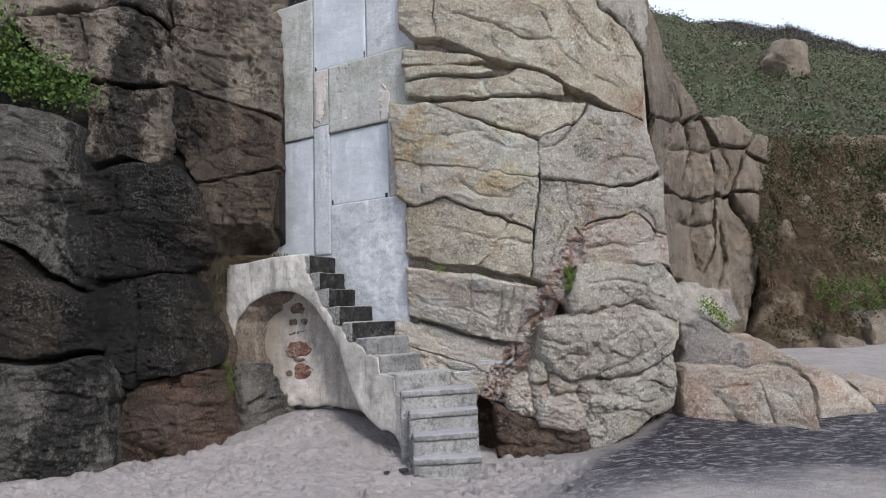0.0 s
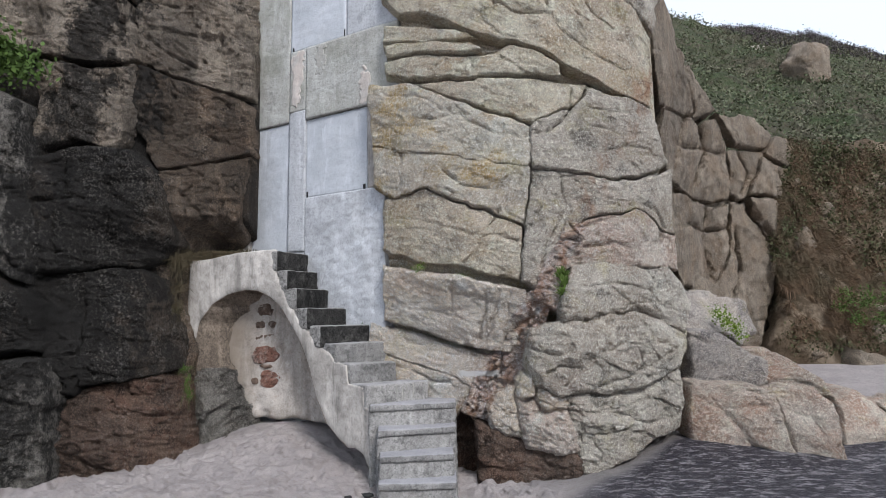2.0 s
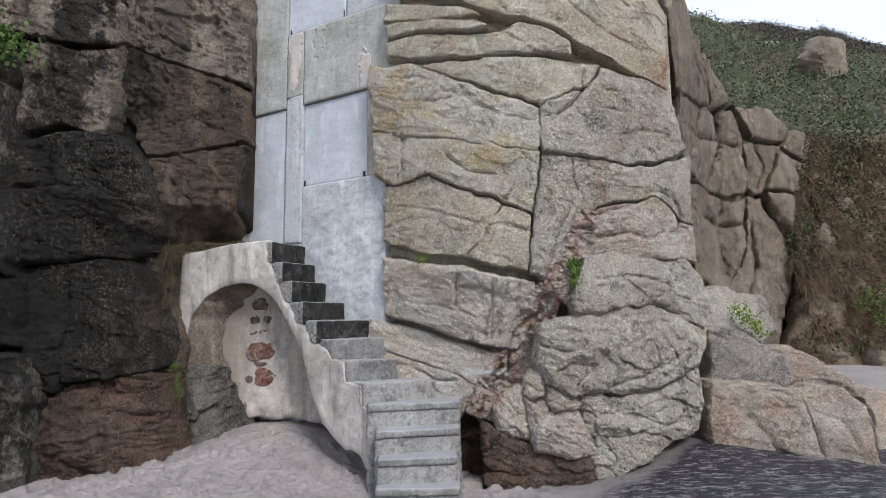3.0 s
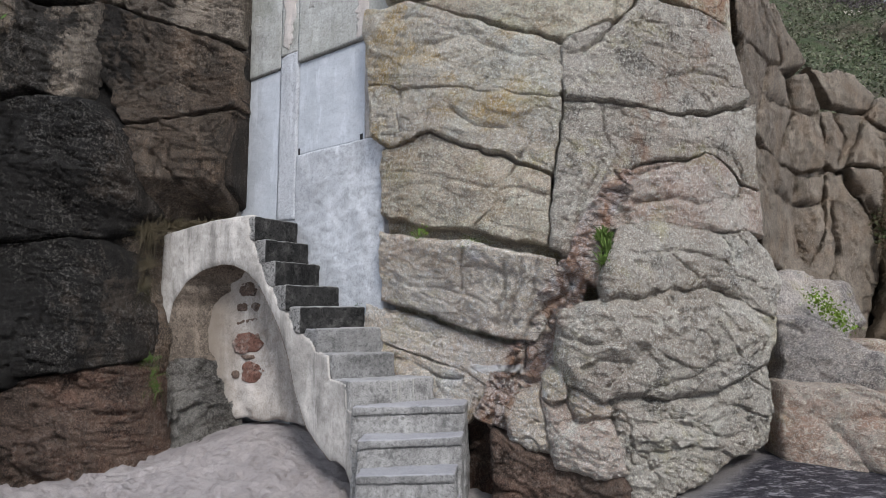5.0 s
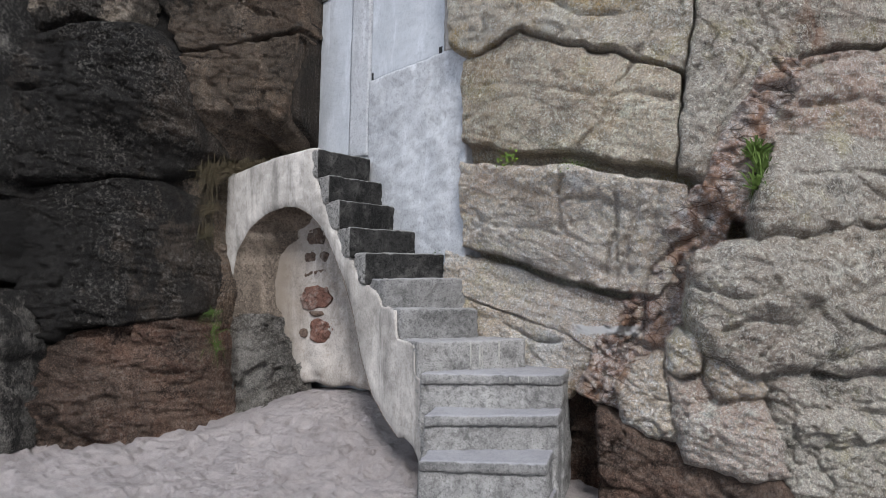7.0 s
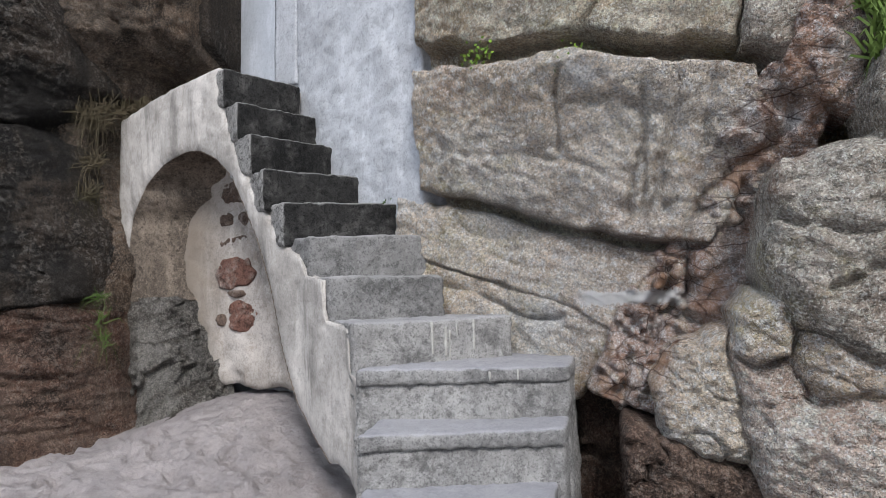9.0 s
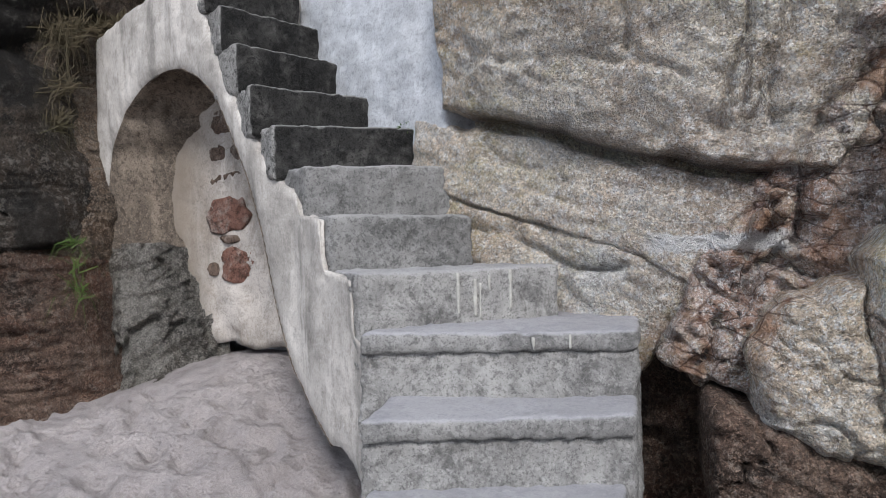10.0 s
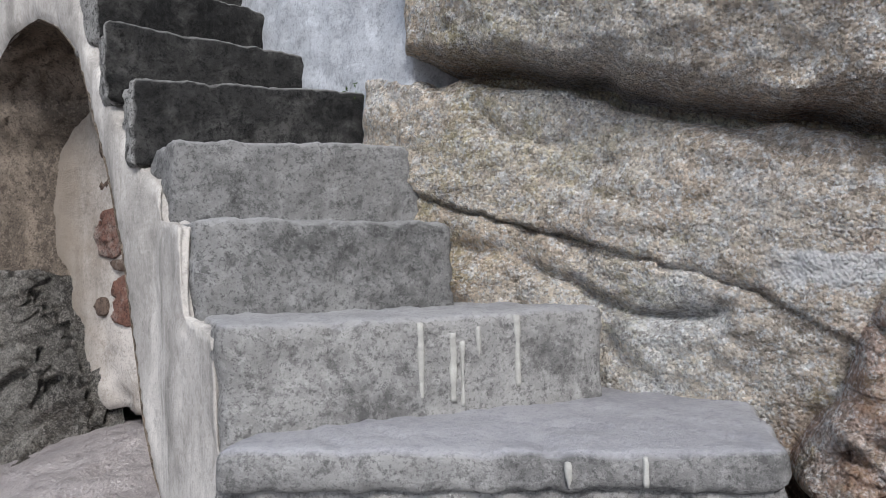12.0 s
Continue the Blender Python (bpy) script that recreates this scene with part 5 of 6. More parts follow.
# ---- earth bank and hill ----
tagged(rock(None, face_bank, [(7.72, -0.02), (8.18, 1.09), (8.8, 2.44), (9.56, 3.56), (10.16, 5.32), (10.54, 6.26), (12.31, 6.51), (14.04, 6.67), (19.64, 6.96), (17.84, -0.54)], BANK_EARTH, 0.0, 0.5, 1.2, 4, 0.12, name="bank_face", swell=0.3), "brown earth bank hung with dry plants", "earth bank", kind="structure")
tagged(rock(None, face_bank, [(9.74, 0.62), (10.51, 0.45), (10.8, -0.12), (10.1, -0.21), (9.59, -0.05)], GRANITE_FAR, 0.9, 0.4, 1.0, 1.5, 0.1, name="boulder"), "reddish boulder at the foot of the bank", "boulder")
tagged(rock(None, face_bank, [(11.01, 0.99), (12.26, 1.24), (12.32, -0.36), (10.99, -0.22)], GRANITE_FAR, 0.6, 0.4, 1.0, 1.5, 0.1, name="boulder"), "brown boulder at the foot of the bank", "boulder")


def crest(x):
    return 20.3 - 0.12 * (x - 12)


def lip(x):
    return 17.6 + 0.25 * (x - 8.7) + 1.9


def hill_z(x, y):
    run = (y - lip(x)) / 21.0
    z = 5.5 + (crest(x) - 5.5) * np.clip(run, 0, 1) - 8 * np.maximum(run - 1, 0) - 0.5 * np.exp(-(run * 21 / 1.2) ** 2)
    return z + 0.5 * fbm(x * 0.25, y * 0.25, 501, 4) + 0.18 * fbm(x * 1.4, y * 1.4, 505, 3)


hx, ht = np.arange(1.0, 60, 0.4), np.arange(0, 40, 0.4)
HX, HT = np.meshgrid(hx, ht)
HY = lip(HX) + HT
HZ = hill_z(HX, HY)
HZ[0, :] = -1
q, used = grid_quads(np.ones((len(ht) - 1, len(hx) - 1), bool))
tagged(hung("hillside", raw_mesh("hillside", np.stack([HX.ravel(), HY.ravel(), HZ.ravel()], -1), q), HILL), "steep green and brown scrub hillside above the cliff", "hill", kind="structure")


def lump(name, at, size, material, seed, label, category="boulder"):
    """A free boulder: a ball pushed into uneven facets."""
    bm = bmesh.new()
    bmesh.ops.create_icosphere(bm, subdivisions=5, radius=1)
    p = np.array([v.co[:] for v in bm.verts])
    for k in range(14):
        n = np.random.default_rng(seed * 31 + k).normal(size=3)
        n /= np.linalg.norm(n)
        over = np.maximum(p @ n - 0.68, 0)
        p = p - 0.85 * over[:, None] * n
    p = p * (1 + 0.09 * fbm(p[:, 0] * 2 + p[:, 1], p[:, 2] * 2 - p[:, 1], seed, 4) - 0.05 * np.exp(-(fbm(p[:, 0] * 1.3 - p[:, 1], p[:, 2] * 1.3 + p[:, 1], seed + 9, 3) / 0.05) ** 2))[:, None]
    for v, c in zip(bm.verts, p):
        v.co = Vector((at[0] + c[0] * size[0], at[1] + c[1] * size[1], at[2] + c[2] * size[2]))
    for f in bm.faces:
        f.smooth = True
    me = bpy.data.meshes.new(name)
    bm.to_mesh(me)
    bm.free()
    return tagged(hung(name, me, material), label, category)


def on_hill(x, y, up):
    return (x, y, float(hill_z(np.array([x]), np.array([y]))[0]) + up)


lump("boulder", on_hill(15.8, 30.0, 0.55), (1.15, 1.0, 1.45), GRANITE_FAR, 8, "big pale granite boulder lodged in the green slope")
lump("boulder", on_hill(15.6, 34.0, 0.15), (0.45, 0.4, 0.35), GRANITE_GREY, 4, "small pale boulder in the hillside scrub")
lump("boulder", on_hill(10.9, 20.2, 0.25), (0.36, 0.35, 0.62), GRANITE_GREY, 5, "pale upright boulder at the lip of the bank")
lump("boulder", on_hill(10.4, 20.1, 0.25), (0.26, 0.3, 0.5), GRANITE_GREY, 6, "pale weathered boulder at the lip of the bank")


def leaves(name, spots, size, count, material, label, category, seed, kind="stuff", upward=0.3, spread=(1, 1, 1)):
    """Clumps of small pointed leaves about the given spots."""
    r = np.random.default_rng(seed)
    spots = np.asarray(spots, float)
    n = len(spots) * count
    c = np.repeat(spots, count, 0) + r.normal(size=(n, 3)) * size * np.array(spread)
    d = r.normal(size=(n, 3)) + np.array([0, -0.3, upward])
    d /= np.linalg.norm(d, axis=1, keepdims=True)
    w = np.cross(d, r.normal(size=(n, 3)))
    w /= np.linalg.norm(w, axis=1, keepdims=True)
    ln = size * r.uniform(0.35, 0.8, (n, 1))
    wd = ln * r.uniform(0.25, 0.4, (n, 1))
    v = np.stack([c, c + d * ln * 0.5 + w * wd, c + d * ln, c + d * ln * 0.5 - w * wd], 1).reshape(-1, 3)
    q = np.arange(n * 4).reshape(n, 4)
    return tagged(hung(name, raw_mesh(name, v, q, False), material), label, category, kind=kind)


def blades(name, roots, length, count, material, label, category, seed, droop=0.5, lean=(0, -0.3, 0.7), width=0.006, kind=""):
    """A tuft of tapering grass blades that bend over."""
    r = np.random.default_rng(seed)
    roots = np.asarray(roots, float)
    n = len(roots) * count
    p = np.repeat(roots, count, 0) + r.normal(size=(n, 3)) * length * 0.12
    d = r.normal(size=(n, 3)) * 0.45 + np.array(lean)
    d /= np.linalg.norm(d, axis=1, keepdims=True)
    ln = length * r.uniform(0.5, 1.1, (n, 1))
    side = np.cross(d, np.array([0, 1.0, 0.2]))
    side /= np.linalg.norm(side, axis=1, keepdims=True) + 1e-9
    mid = p + d * ln * 0.55
    tip = p + d * ln - np.array([0, 0, 1.0]) * ln * droop * r.uniform(0.3, 1, (n, 1))
    v = np.stack([p - side * width, p + side * width, mid + side * width * 0.7, mid - side * width * 0.7, tip], 1).reshape(-1, 3)
    b = np.arange(n)[:, None] * 5
    q = np.concatenate([b + np.array([0, 1, 2, 3]), np.concatenate([b + np.array([3, 2, 4]), np.full((n, 1), -1)], 1)])
    return tagged(hung(name, raw_mesh(name, v, q, False), material), label, category, kind=kind)


r_ = np.random.default_rng(12)
px_ = r_.uniform(4, 36, 9000)
py_ = lip(px_) + 0.3 + 22 * r_.uniform(0, 1, 9000) ** 1.2
leaves("hill_scrub", np.stack([px_, py_, hill_z(px_, py_) + 0.08], -1), 0.2, 9, SCRUB, "low green and brown scrub covering the hillside", "scrub", 13, spread=(1, 1, 0.6))
bx_, bz_ = r_.uniform(8.3, 15.5, 5500), r_.uniform(0.5, 6.2, 5500)
tuft = fbm(bx_ * 0.9, bz_ * 0.55, 521, 4, 0.6) > -0.12
bx_, bz_ = bx_[tuft], bz_[tuft]
leaves("bank_plants", np.stack([bx_, face_bank(bx_, bz_) - 0.2, bz_], -1), 0.13, 9, BANKLEAF, "dry brown and green plants on the earth bank", "plants", 14)
fx_, fz_ = r_.uniform(8.5, 16.0, 2600), r_.uniform(0.7, 6.3, 2600)
hang = fbm(fx_ * 0.8, fz_ * 0.45, 531, 4, 0.6) > -0.2
fx_, fz_ = fx_[hang], fz_[hang]
blades("dead_bracken", np.stack([fx_, face_bank(fx_, fz_) - 0.25, fz_], -1), 0.32, 22, BRACKEN, "dead brown bracken hanging down the earth bank", "bracken", 33, droop=0.6, lean=(0, -0.35, -0.35), width=0.008, kind="stuff")
rx_ = r_.uniform(17.0, 34.0, 1500)
ry_ = lip(rx_) + 21.0 - 5.0 * r_.uniform(0, 1, 1500) ** 2
leaves("dark_heath", np.stack([rx_, ry_, hill_z(rx_, ry_) + 0.08], -1), 0.17, 34, HEATH, "dark purple-brown heath along the crest of the hill", "heath", 34, spread=(1, 1, 0.9))
# ---- concrete wall that closes the cleft ----
def wall_y(x, z):
    return 9.27 - 0.62 * x + 0.04 * (z - 3)


cleft_wall = thing("wall_cleft", (-1.6, 10.3, -0.3), "tall blue-grey concrete wall with recessed panels filling a rock cleft", "wall", kind="structure")


def wall_panel(name, x0, x1, z0, z1, proud, material, label="", rough=0.004, step=0.025, thick=0.3, seed=0):
    """One cast field of the wall, proud of the wall's plane by so much."""
    def place(X, Z, d):
        wob = rough * fbm(X * 5, Z * 5, 300 + seed, 4) + rough * 0.5 * fbm(X * 23, Z * 23, 310 + seed, 2)
        edge = 0.005 * np.exp(-d / 0.012)
        return np.stack([X, wall_y(X, Z) - proud - wob + edge, Z], -1)
    slit = 0.006 if name == "wall_panel" else 0.0
    outline = [(x0 + slit, z0), (x1 - slit, z0), (x1 - slit, z1 - 1.5 * slit), (x0 + slit, z1 - 1.5 * slit)]
    v, q, _, _ = plate(outline, place, step, (0.527 * thick, 0.85 * thick, 0), 0.0, seed)
    q = np.concatenate(q)
    return hung(name, raw_mesh(name, v, q), material, cleft_wall, label)


wall_panel("wall_footing", -2.95, -1.70, -0.5, 2.42, 0.024, WALL_WHITE, "rough limewashed masonry", rough=0.015, seed=1)
wall_panel("wall_panel", -2.62, -1.97, 2.42, 4.31, 0.0, WALL_BLUE, "smooth blue-grey recessed panel", seed=2)
wall_panel("wall_pilaster", -1.968, -1.70, 2.42, 4.44, 0.045, WALL_WHITE, seed=3, rough=0.006)
wall_panel("wall_panel", -1.698, -0.74, 3.17, 4.30, 0.0, WALL_BLUE, "smooth blue-grey recessed panel", seed=4)
wall_panel("wall_footing", -1.698, -0.5, 1.3, 3.168, 0.028, WALL_WHITE, "rough limewashed masonry", seed=5, rough=0.014)
wall_panel("wall_pilaster", -0.738, -0.3, 3.17, 4.30, 0.05, RENDERED, "lichen-speckled rough render strip", seed=6, rough=0.022)
wall_panel("wall_band", -1.698, -0.3, 4.302, 5.36, 0.05, WALL_GREEN, "weathered band with pink plaster scars", seed=7, rough=0.006)
wall_panel("wall_panel", -2.75, -1.97, 4.312, 6.62, 0.035, WALL_GREEN, "weathered greenish upper panel", seed=8, rough=0.006)
wall_panel("wall_pilaster", -1.968, -1.70, 4.442, 5.36, 0.047, WALL_GREEN, seed=9, rough=0.006)
wall_panel("wall_panel", -1.968, -1.06, 5.362, 6.6, 0.02, WALL_BLUE, seed=10)
wall_panel("wall_panel", -1.058, -0.3, 5.362, 6.5, 0.03, WALL_WHITE, seed=11)
wall_panel("wall_flank", -2.95, -2.622, 2.42, 4.31, 0.06, RENDERED, "crumbling render edge against the rock", seed=12, rough=0.02)


def pocket(x, z, w, h, proud):
    """A small square socket in the concrete: a near-black block, its shade put into the colour."""
    y = wall_y(x, z) - proud
    v, q = worn_box([(x - w / 2, y + 0.31 * w - 0.003), (x + w / 2, y - 0.31 * w - 0.003), (x + w / 2 + 0.03, y + 0.05), (x - w / 2 + 0.03, y + 0.06)], z - h / 2, z + h / 2, r=0.004, step=0.02, rough=0.001)
    hung("socket", raw_mesh("socket", v, q), SHADE_WEED_BLACK, cleft_wall, "fixing socket drawn as a black block, its inner shade painted")


for sx_, sz_, sw_, sh_, sp in ((-1.92, 5.40, 0.03, 0.08, 0.02), (-1.09, 5.42, 0.02, 0.11, 0.02), (-1.66, 3.21, 0.03, 0.09, 0.0), (-0.79, 3.21, 0.04, 0.07, 0.0), (-1.82, 2.89, 0.035, 0.03, 0.045)):
    pocket(sx_, sz_, sw_, sh_, sp)


def scar(name, outline, proud, material, label, seed):
    """A thin patch of old plaster left on the wall."""
    def place(X, Z, d):
        return np.stack([X, wall_y(X, Z) - proud - 0.003 * fbm(X * 9, Z * 9, seed, 3), Z], -1)
    n = 40
    ring = []
    for i in range(n):
        t = i / n * len(outline)
        a, b = outline[int(t)], outline[(int(t) + 1) % len(outline)]
        k = t - int(t)
        ring.append((a[0] + (b[0] - a[0]) * k + random.uniform(-0.03, 0.03), a[1] + (b[1] - a[1]) * k + random.uniform(-0.03, 0.03)))
    v, q, _, _ = plate(ring, place, 0.012, (0.02, 0.03, 0), 0.0, seed)
    hung(name, raw_mesh(name, v, np.concatenate(q)), material, cleft_wall, label)


scar("plaster_scar", [(-1.93, 4.62), (-1.85, 4.5), (-1.78, 4.62), (-1.74, 5.1), (-1.72, 5.33), (-1.95, 5.3)], 0.052, PLASTER_PINK, "pinkish old plaster patch", 61)
scar("plaster_scar", [(-1.56, 4.95), (-1.45, 4.9), (-1.38, 5.1), (-1.40, 5.33), (-1.53, 5.34)], 0.055, MORTAR, "white plaster patch", 62)
scar("plaster_scar", [(-0.84, 4.33), (-0.74, 4.33), (-0.72, 4.72), (-0.80, 4.86), (-0.86, 4.6)], 0.056, PLASTER_PINK, "pinkish old plaster patch", 65)

# ---- stairs ----
stairs = thing("beach_stairs", (-0.6, 9.0, -0.38), "worn concrete beach stairs with black lichen, rising to a landing", "stairs")
LEFTS = [(-1.88, 9.58), (-1.72, 9.53), (-1.58, 9.46), (-1.42, 9.32), (-1.24, 9.22), (-1.05, 9.11), (-0.85, 8.94), (-0.64, 8.73), (-0.59, 8.63), (-0.47, 8.34), (-0.42, 8.09), (-0.42, 7.92)]
RIGHTS = [(-1.60, 10.14), (-1.46, 10.16), (-1.24, 10.14), (-0.96, 9.95), (-0.67, 9.66), (-0.49, 9.52), (-0.345, 9.355), (0.044, 9.24), (0.37, 8.84), (0.365, 8.60), (0.34, 8.22), (0.37, 7.95)]
TOPS = [2.36, 2.11, 1.87, 1.62, 1.40, 1.19, 0.955, 0.73, 0.52, 0.29, 0.07, -0.16]
for i, (a, b, z) in enumerate(zip(LEFTS, RIGHTS, TOPS)):
    a, b = Vector(a), Vector(b)
    along = (b - a).normalized()
    inward = Vector((-along.y, along.x))
    run = 0.62 if i else 0.5
    side = Vector(LEFTS[i - 2]) - a + Vector((0.03, 0.05)) if 1 < i < 8 else Vector((-0.8, 0.6)) * run if i < 2 else Vector((-0.1, 1.0)) * run
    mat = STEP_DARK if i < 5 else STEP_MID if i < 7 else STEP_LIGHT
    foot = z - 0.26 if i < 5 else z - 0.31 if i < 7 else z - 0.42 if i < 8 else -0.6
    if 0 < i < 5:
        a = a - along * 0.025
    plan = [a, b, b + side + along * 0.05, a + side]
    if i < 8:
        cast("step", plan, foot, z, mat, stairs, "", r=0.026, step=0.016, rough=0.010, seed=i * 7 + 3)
        continue
    # the lower steps have a thick nosing over a riser that is set back
    back = -inward * -0.03
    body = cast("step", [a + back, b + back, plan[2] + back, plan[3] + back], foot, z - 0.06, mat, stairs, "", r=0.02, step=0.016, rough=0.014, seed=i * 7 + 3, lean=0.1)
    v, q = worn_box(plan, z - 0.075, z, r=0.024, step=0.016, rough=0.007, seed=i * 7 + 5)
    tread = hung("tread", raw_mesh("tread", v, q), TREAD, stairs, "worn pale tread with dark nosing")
    tread.parent, tread.location = body, (0, 0, 0)

# ---- arched front below the landing ----
def front_xy(s):
    a, b, c = np.minimum(s, 0.748), np.clip(s - 0.748, 0, 0.847), np.maximum(s - 1.595, 0)
    return -0.565 - 0.761 * a - 0.862 * b - 0.902 * c, 8.668 + 0.649 * a + 0.508 * b + 0.432 * c


def front_place(X, Z, d):
    x, y = front_xy(X)
    low = np.clip((0.9 - Z) / 0.9, 0, 1) * np.clip((X - 2.4) / 0.4, 0, 1)
    wob = 0.012 * fbm(X * 3, Z * 3, 401, 4) + 0.006 * fbm(X * 9, Z * 9, 405, 3) + low * (0.10 * facets(X, Z, 0.2, 407)[0] + 0.05 * facets(X, Z, 0.08, 408)[0] + 0.05 * fbm(X * 4, Z * 5, 409, 3))
    return np.stack([x + 0.5 * wob, y - wob + np.where((Z > 0.35 + 0.9 * X) & (Z < 2.36), 0.05 * np.exp(-d / 0.03) * np.clip((Z - 1.0) / 0.15, 0, 1), 0.03 * np.exp(-d / 0.025)), Z], -1)


arched_front = thing("stair_arch", (-2.2, 9.9, -0.3), "peeling rendered arch carrying the stair landing", "arch", kind="structure")
outline = [(0.0, -0.5), (0.0, 0.44), (0.13, 0.49), (0.15, 0.70), (0.41, 0.73), (0.45, 0.94), (0.67, 0.97), (0.72, 1.06), (0.91, 1.15), (1.10, 1.35), (1.31, 1.57), (1.45, 1.79), (1.60, 2.0), (1.66, 2.2), (1.68, 2.385), (2.3, 2.375), (3.16, 2.275), (3.2, 1.55), (3.24, 1.03), (3.16, 0.5), (3.02, 0.1), (2.95, -0.4), (2.75, -0.4), (2.72, 0.15),
           (2.88, 0.45), (3.0, 0.8), (3.04, 1.12), (2.95, 1.48), (2.72, 1.71), (2.45, 1.83), (2.12, 1.88), (1.94, 1.86), (1.74, 1.78), (1.55, 1.64), (1.40, 1.45), (1.22, 1.2), (1.07, 0.9), (0.95, 0.54),
           (0.80, 0.25), (0.62, 0.12), (0.40, 0.0), (0.30, 0.02), (0.16, -0.03), (0.05, -0.18), (0.03, -0.5)]


def below(s, z):
    return (z < 0.15 + 1.0 * s) & (z < 1.95) & (s < 3.1)


def front_depth(s, z):
    k = np.clip((s - 1.9) / 0.9, 0, 1)
    deep = np.where(below(s, z), 1.0, 0.12)
    return np.stack([(0.25 + 0.33 * k) * deep, (0.46 - 0.31 * k) * deep, 0 * k], -1)


v, q, vs, vz = plate(outline, front_place, 0.018, front_depth, 0.012, 411)
rims = np.concatenate(q[1:])
ms, mz = vs[rims].mean(1), vz[rims].mean(1)
front = q[0]
fs, fz = vs[front].mean(1), vz[front].mean(1)
eroded = (fz < 0.88 + 0.12 * np.sin(fs * 23)) & (fs > 2.5)
vv, qq = picked(v, np.concatenate([front[~eroded], rims[~below(ms, mz)]]))
hung("arch_front", raw_mesh("arch_front", vv, qq), RENDERED, arched_front)
vv, qq = picked(v, front[eroded])
hung("pier_front", raw_mesh("pier_front", vv, qq), PIER, arched_front, "eroded dark rubble at the foot of the pier")


def vault(name, edge, material, rough, label, rubble=0.0):
    """The underside of the arch: its front edge in (s, z), swept back into the cleft."""
    pts = []
    for (a0, a1), (b0, b1) in zip(edge, edge[1:]):
        m = max(1, int(math.hypot(b0 - a0, b1 - a1) / 0.025))
        pts += [(a0 + (b0 - a0) * k / m, a1 + (b1 - a1) * k / m) for k in range(m)]
    pts = np.array(pts + [edge[-1]])
    for _ in range(4):
        pts[1:-1] = (pts[:-2] + 2 * pts[1:-1] + pts[2:]) / 4
    S, Z0 = pts[:, 0], pts[:, 1]
    P = front_place(S, Z0, np.zeros(len(S)) + 0.02)
    pull = front_depth(S + 0.0, np.minimum(Z0, 0.1 + S))
    pull[:, :2] *= 1.15
    rows = []
    for k in range(25):
        t = k / 24.0
        wob = rough * min(1, k / 4) * (1 - 0.75 * t * t) * (fbm(S * 4 + Z0 * 3 + 2 * t, Z0 * 4 - S * 2 + 2.5 * t, 451, 4) + 0.8 * fbm(S * 14 + Z0 * 9 + 5 * t, Z0 * 17 + 11 * t, 457, 3))
        if rubble:
            wob = wob + rubble * min(1, k / 3) * (1 - 0.85 * t * t) * (facets(S * 0.5 + 0.6 * t, Z0 + 0.2 * t, 0.16, 461)[0] + 0.5 * facets(S * 0.5 + 0.6 * t, Z0, 0.08, 467)[0])
        inward = np.stack([-(S - 1.9), np.zeros(len(S)), -(Z0 - 0.9)], -1)
        inward[:, 0] *= -0.9
        inward /= np.linalg.norm(inward, axis=1, keepdims=True) + 1e-6
        rows.append(P + pull * t + wob[:, None] * inward)
    V = np.concatenate(rows)
    qd, _ = grid_quads(np.ones((24, len(S) - 1), bool))
    hung(name, raw_mesh(name, V, qd), material, arched_front, label)


vault("arch_soffit", [(2.99, 0.82), (3.04, 1.12), (2.95, 1.48), (2.72, 1.71), (2.45, 1.83), (2.12, 1.88), (1.94, 1.86), (1.74, 1.78), (1.55, 1.64), (1.40, 1.45), (1.22, 1.2), (1.07, 0.9), (0.95, 0.54), (0.80, 0.25), (0.62, 0.12), (0.40, 0.0)], VAULT, 0.025, "brown streaked and blotched vault plaster", rubble=0.02)
vault("pier_flank", [(2.74, -0.25), (2.74, 0.0), (2.72, 0.15), (2.8, 0.3), (2.88, 0.45), (2.95, 0.65), (2.995, 0.85)], PIER, 0.05, "eroded dark rubble inside the arch", rubble=0.3)


def infill_y(x):
    return 10.3 - 0.28 * (x + 2.6)


def infill_place(X, Z, d):
    low = np.clip((0.6 - Z) / 0.5, 0, 1)
    wob = 0.015 * fbm(X * 4, Z * 4, 421, 4) + (0.006 + 0.02 * low) * fbm(X * 12, Z * 12, 425, 3)
    return np.stack([X, infill_y(X) - wob + 0.04 * np.exp(-d / 0.04), Z], -1)


outline = [(-3.0, 0.05), (-2.75, 0.1), (-2.6, 0.24), (-2.4, 0.17), (-2.2, 0.2), (-2.0, 0.16), (-1.8, 0.2), (-1.5, 0.16), (-1.15, 0.1), (-1.2, 0.9), (-1.55, 1.5), (-1.75, 1.95), (-3.0, 2.0)]
v, q, _, _ = plate(outline, infill_place, 0.03, (0.0, 0.3, 0.0), 0.02, 431)
q = np.concatenate(q)
hung("infill_wall", raw_mesh("infill_wall", v, q), INFILL, arched_front, "blotched plaster infill over rubble stones, shade painted in by the vault")


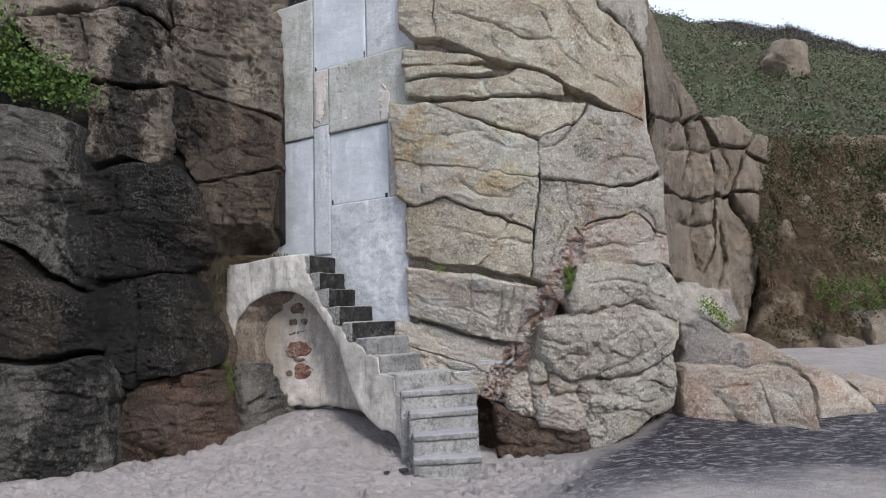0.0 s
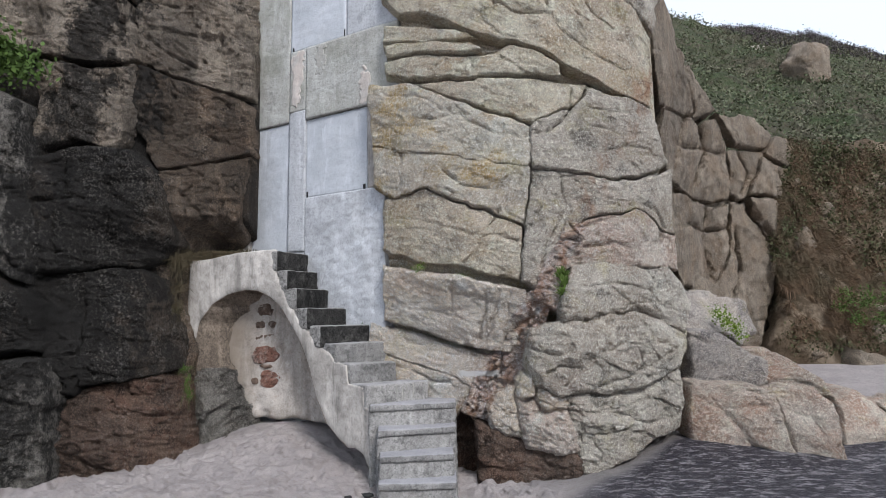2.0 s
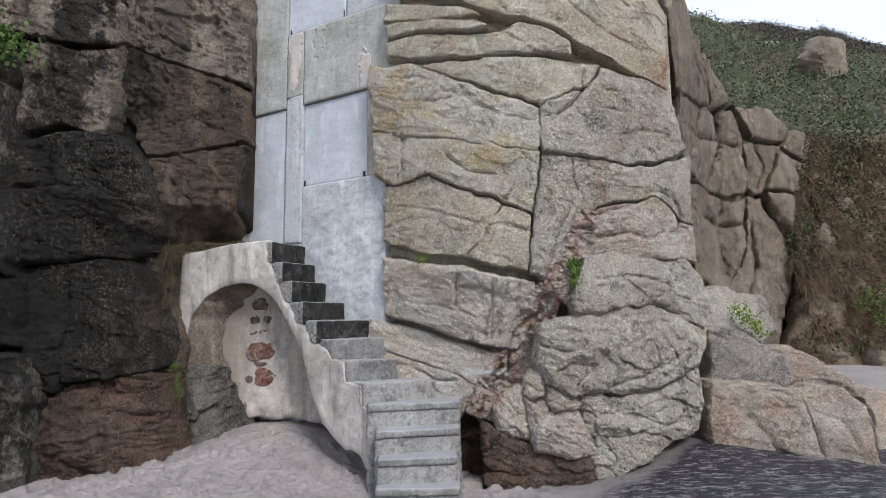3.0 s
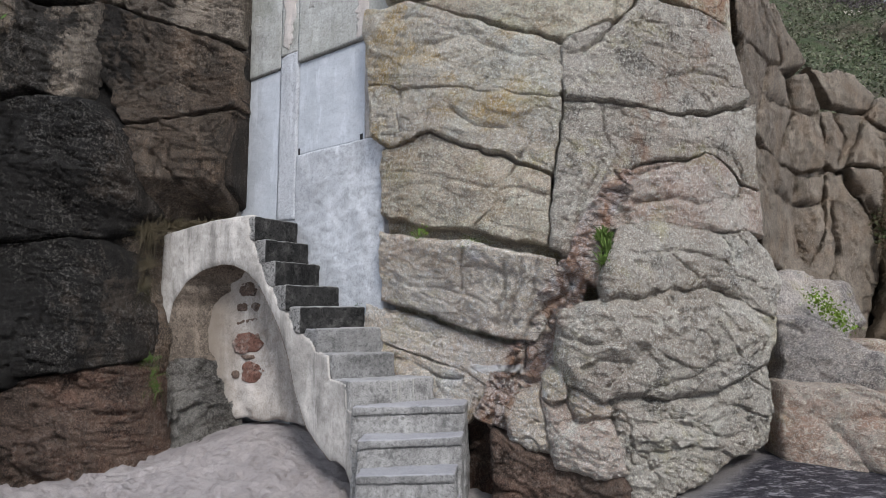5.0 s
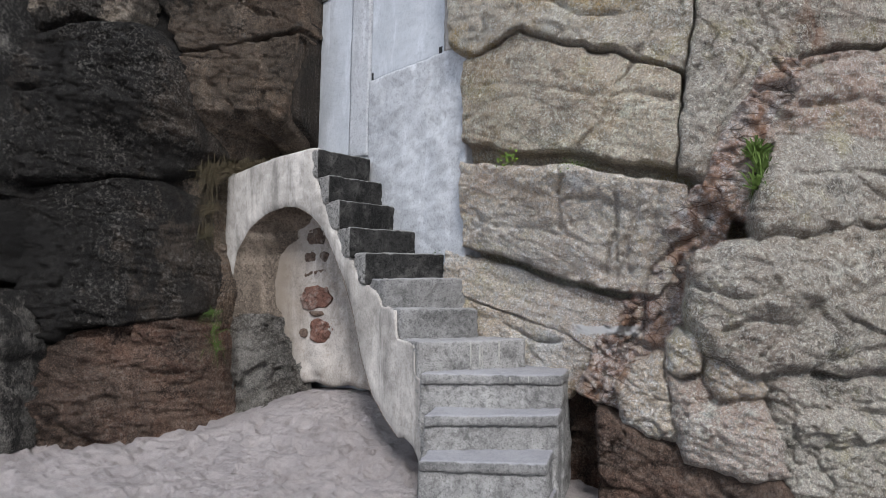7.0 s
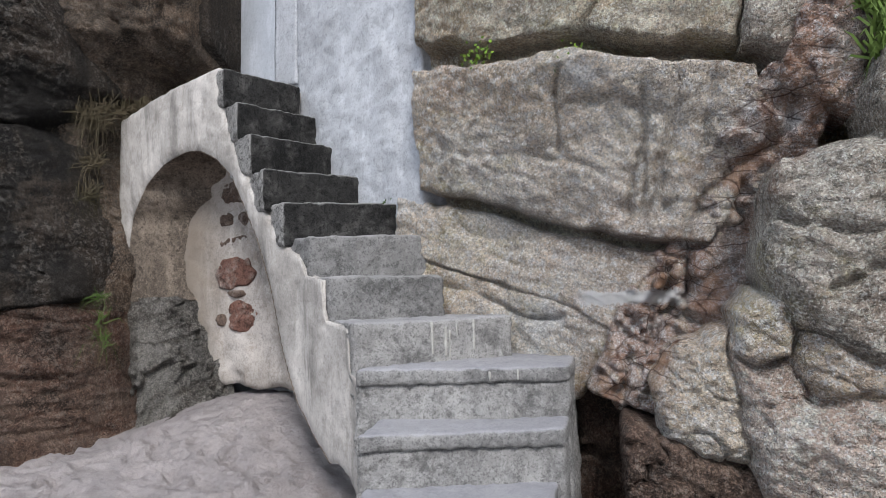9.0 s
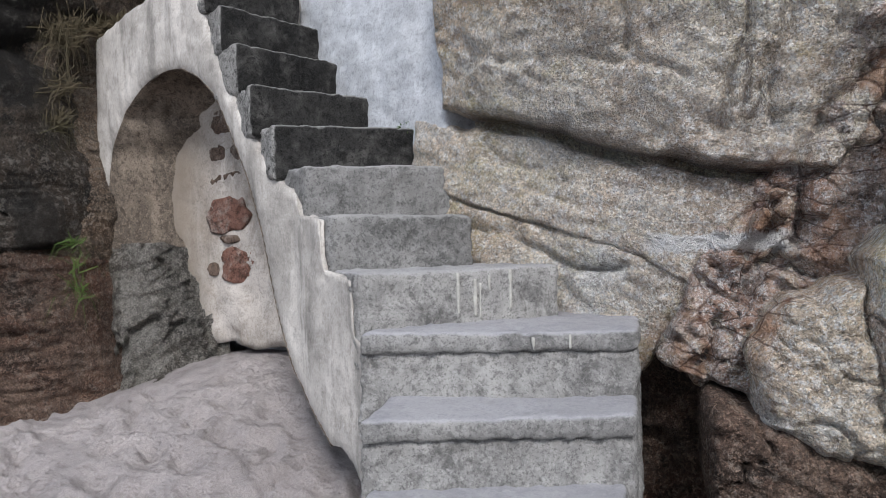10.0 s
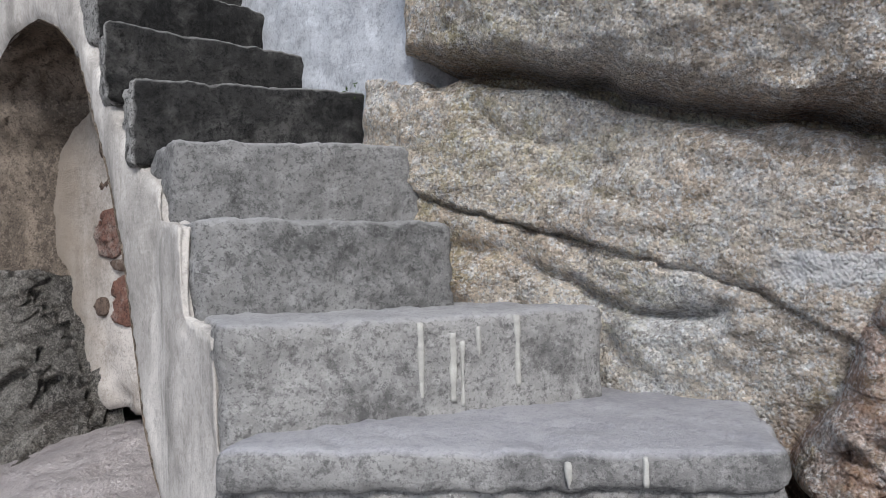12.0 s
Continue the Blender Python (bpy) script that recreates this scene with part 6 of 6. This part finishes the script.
def stone(x, z, w, h, material, seed):
    """An uneven rubble stone bedded in the plaster."""
    r = np.random.default_rng(seed)
    ring = []
    for k in range(14):
        a = 2 * math.pi * k / 14
        c, s_ = math.cos(a), math.sin(a)
        rad = r.uniform(0.78, 1.1) / max(abs(c), abs(s_)) ** 0.5
        ring.append((x + 0.46 * w * rad * c, z + 0.46 * h * rad * s_))

    def place(X, Z, d):
        lift = 0.014 * (1 - np.exp(-d / 0.02)) - 0.018 + 0.02 * facets(X, Z, 0.07, seed)[0]
        return np.stack([X, infill_y(X) - 0.015 - lift, Z], -1)
    v, q, _, _ = plate(ring, place, 0.012, (0, 0.08, 0), 0.0, seed)
    hung("stone", raw_mesh("stone", v, np.concatenate(q)), material, arched_front)


for i, (x, z, w, h) in enumerate(((-2.2, 1.62, 0.26, 0.19), (-2.27, 1.42, 0.17, 0.11), (-2.09, 1.42, 0.13, 0.12), (-2.18, 1.245, 0.33, 0.12), (-2.2, 1.02, 0.46, 0.26), (-2.17, 0.865, 0.22, 0.06), (-2.11, 0.7, 0.36, 0.25), (-2.34, 0.67, 0.11, 0.1))):
    stone(x, z, w, h, STONE_RED if i in (4, 6) else STONE_BROWN, 440 + i)

# landing slab between the front, the wall and the rock
cast("landing", [(-1.9, 9.7), (-1.62, 10.2), (-2.6, 10.85), (-3.3, 10.35)], 2.0, 2.33, RENDERED, arched_front, r=0.02, step=0.06, rough=0.01, seed=9)

# pale mortar runs on two risers
def run_down(step_index, along, z1, z0, w):
    a, b = np.array(LEFTS[step_index]), np.array(RIGHTS[step_index])
    e = (b - a) / np.linalg.norm(b - a)
    n = np.array([e[1], -e[0]])
    c = a + (b - a) * along + n * 0.006
    v, q = worn_box([c - e * w / 2, c + e * w / 2, c + e * w / 2 - n * 0.03, c - e * w / 2 - n * 0.03], z0, z1, r=0.004, step=0.012, rough=0.004, seed=int(along * 100))
    hung("mortar_run", raw_mesh("mortar_run", v, q), MORTAR, stairs, "pale dribble of mortar")


for along, z1, z0, w in ((0.475, 0.715, 0.55, 0.014), (0.56, 0.69, 0.54, 0.016), (0.585, 0.67, 0.53, 0.01), (0.63, 0.70, 0.63, 0.008), (0.74, 0.72, 0.56, 0.014)):
    run_down(7, along, z1, z0, w)
for along, z1, z0, w in ((0.63, 0.50, 0.455, 0.01), (0.76, 0.51, 0.46, 0.011)):
    run_down(8, along, z1, z0, w)


# ---- plants in cracks and on ledges ----
blades("grass_tuft", [(1.60, 8.55, 1.82), (1.58, 8.53, 1.72), (1.57, 8.55, 1.92)], 0.16, 70, LEAF, "drooping green grass tuft in a rock crack", "grass", 21, droop=0.7)
leaves("crack_plant", [(-0.08, 9.06, 2.05), (-0.05, 9.05, 2.06)], 0.035, 40, LEAF_BRIGHT, "small green plant rooted in a ledge crack", "plant", 22)
leaves("crack_plant", [(0.42, 8.82, 1.93), (0.45, 8.81, 1.94)], 0.03, 30, LEAF_BRIGHT, "tiny green plant rooted in a ledge crack", "plant", 23)
blades("moss_tuft", [(-1.02, 9.98, 1.62), (-0.98, 9.92, 1.62)], 0.07, 40, LEAF, "short green tuft at the stair edge by the wall", "grass", 24)
blades("moss_tuft", [(-0.74, 9.68, 1.40), (-0.70, 9.66, 1.40), (-0.8, 9.72, 1.4)], 0.07, 40, LEAF, "short green tuft at the stair edge by the wall", "grass", 25)
blades("dry_grass", [(-3.3 + 0.09 * i, 10.35 + 0.02 * math.sin(i * 2.1), 2.36) for i in range(11)], 0.16, 60, STRAW, "matted dry grass lying on the landing", "grass", 26, droop=0.5, lean=(0, 0.0, 0.45))
blades("hanging_grass", [(-3.3, 10.15, 2.33), (-3.33, 10.1, 2.2), (-3.38, 10.05, 2.28), (-3.33, 10.05, 1.9), (-3.34, 10.0, 1.65), (-3.4, 10.0, 1.4)], 0.26, 80, STRAW, "long dry grass hanging down beside the arch", "grass", 27, droop=1.3, lean=(0.0, -0.1, 0.2), width=0.003)
blades("hanging_grass", [(-3.16, 9.9, 0.85), (-3.14, 9.9, 0.7), (-3.1, 9.88, 0.55)], 0.2, 26, LEAF, "dull green grass growing beside the arch pier", "grass", 28, droop=1.0, lean=(0.1, -0.2, 0.3), width=0.003)
leaves("succulent", [(4.45 + 0.06 * i, 11.75 + 0.02 * i, 1.5 - 0.05 * i) for i in range(8)], 0.07, 60, LEAF_BRIGHT, "bright green succulent spilling over a dark ledge", "plant", 29)
bush = []
for i in range(60):
    k = i / 59.0
    bush.append((-6.3 + 1.35 * k + random.uniform(-0.2, 0.2), 8.75 + 0.3 * k, 5.35 - 0.7 * k + random.uniform(-0.45, 0.5) * (1.1 - k)))
leaves("ledge_bush", bush, 0.12, 60, LEAF, "dark green bush growing over a rock ledge", "bush", 30)
lump("soil_mound", (-2.95, 10.62, 2.36), (0.55, 0.28, 0.12), SOIL, 41, "brown soil and dead leaves banked on the landing", "soil")
lump("seaweed", (-0.56, 8.18, -0.33), (0.07, 0.05, 0.03), SHADE_WEED_BLACK, 42, "small black clump of seaweed on the sand", "seaweed")
lump("seaweed", (-0.74, 8.1, -0.33), (0.05, 0.04, 0.02), SHADE_WEED_BLACK, 43, "small black scrap of seaweed on the sand", "seaweed")

for i in range(26):
    bx, bz = random.uniform(8.6, 15.0), random.choice((0.5, 0.8, 1.5, 2.4, 3.3, 4.2, 5.0))
    sz = random.uniform(0.16, 0.5)
    lump("bank_rock", (bx, float(face_bank(np.array(bx), np.array(bz))) - 0.12, bz), (sz, sz * 0.7, sz * random.uniform(0.6, 1.1)), GRANITE_FAR, 70 + i, "brown weathered rock bedded in the earth bank", "rock")["group"] = "rocks in the bank"
leaves("bank_greenery", [(9.6 + 0.12 * i, 17.55 + 0.02 * i, 1.6 + 0.35 * math.sin(i * 1.3)) for i in range(26)], 0.09, 110, LEAF, "lush green plants low on the earth bank", "plants", 31)
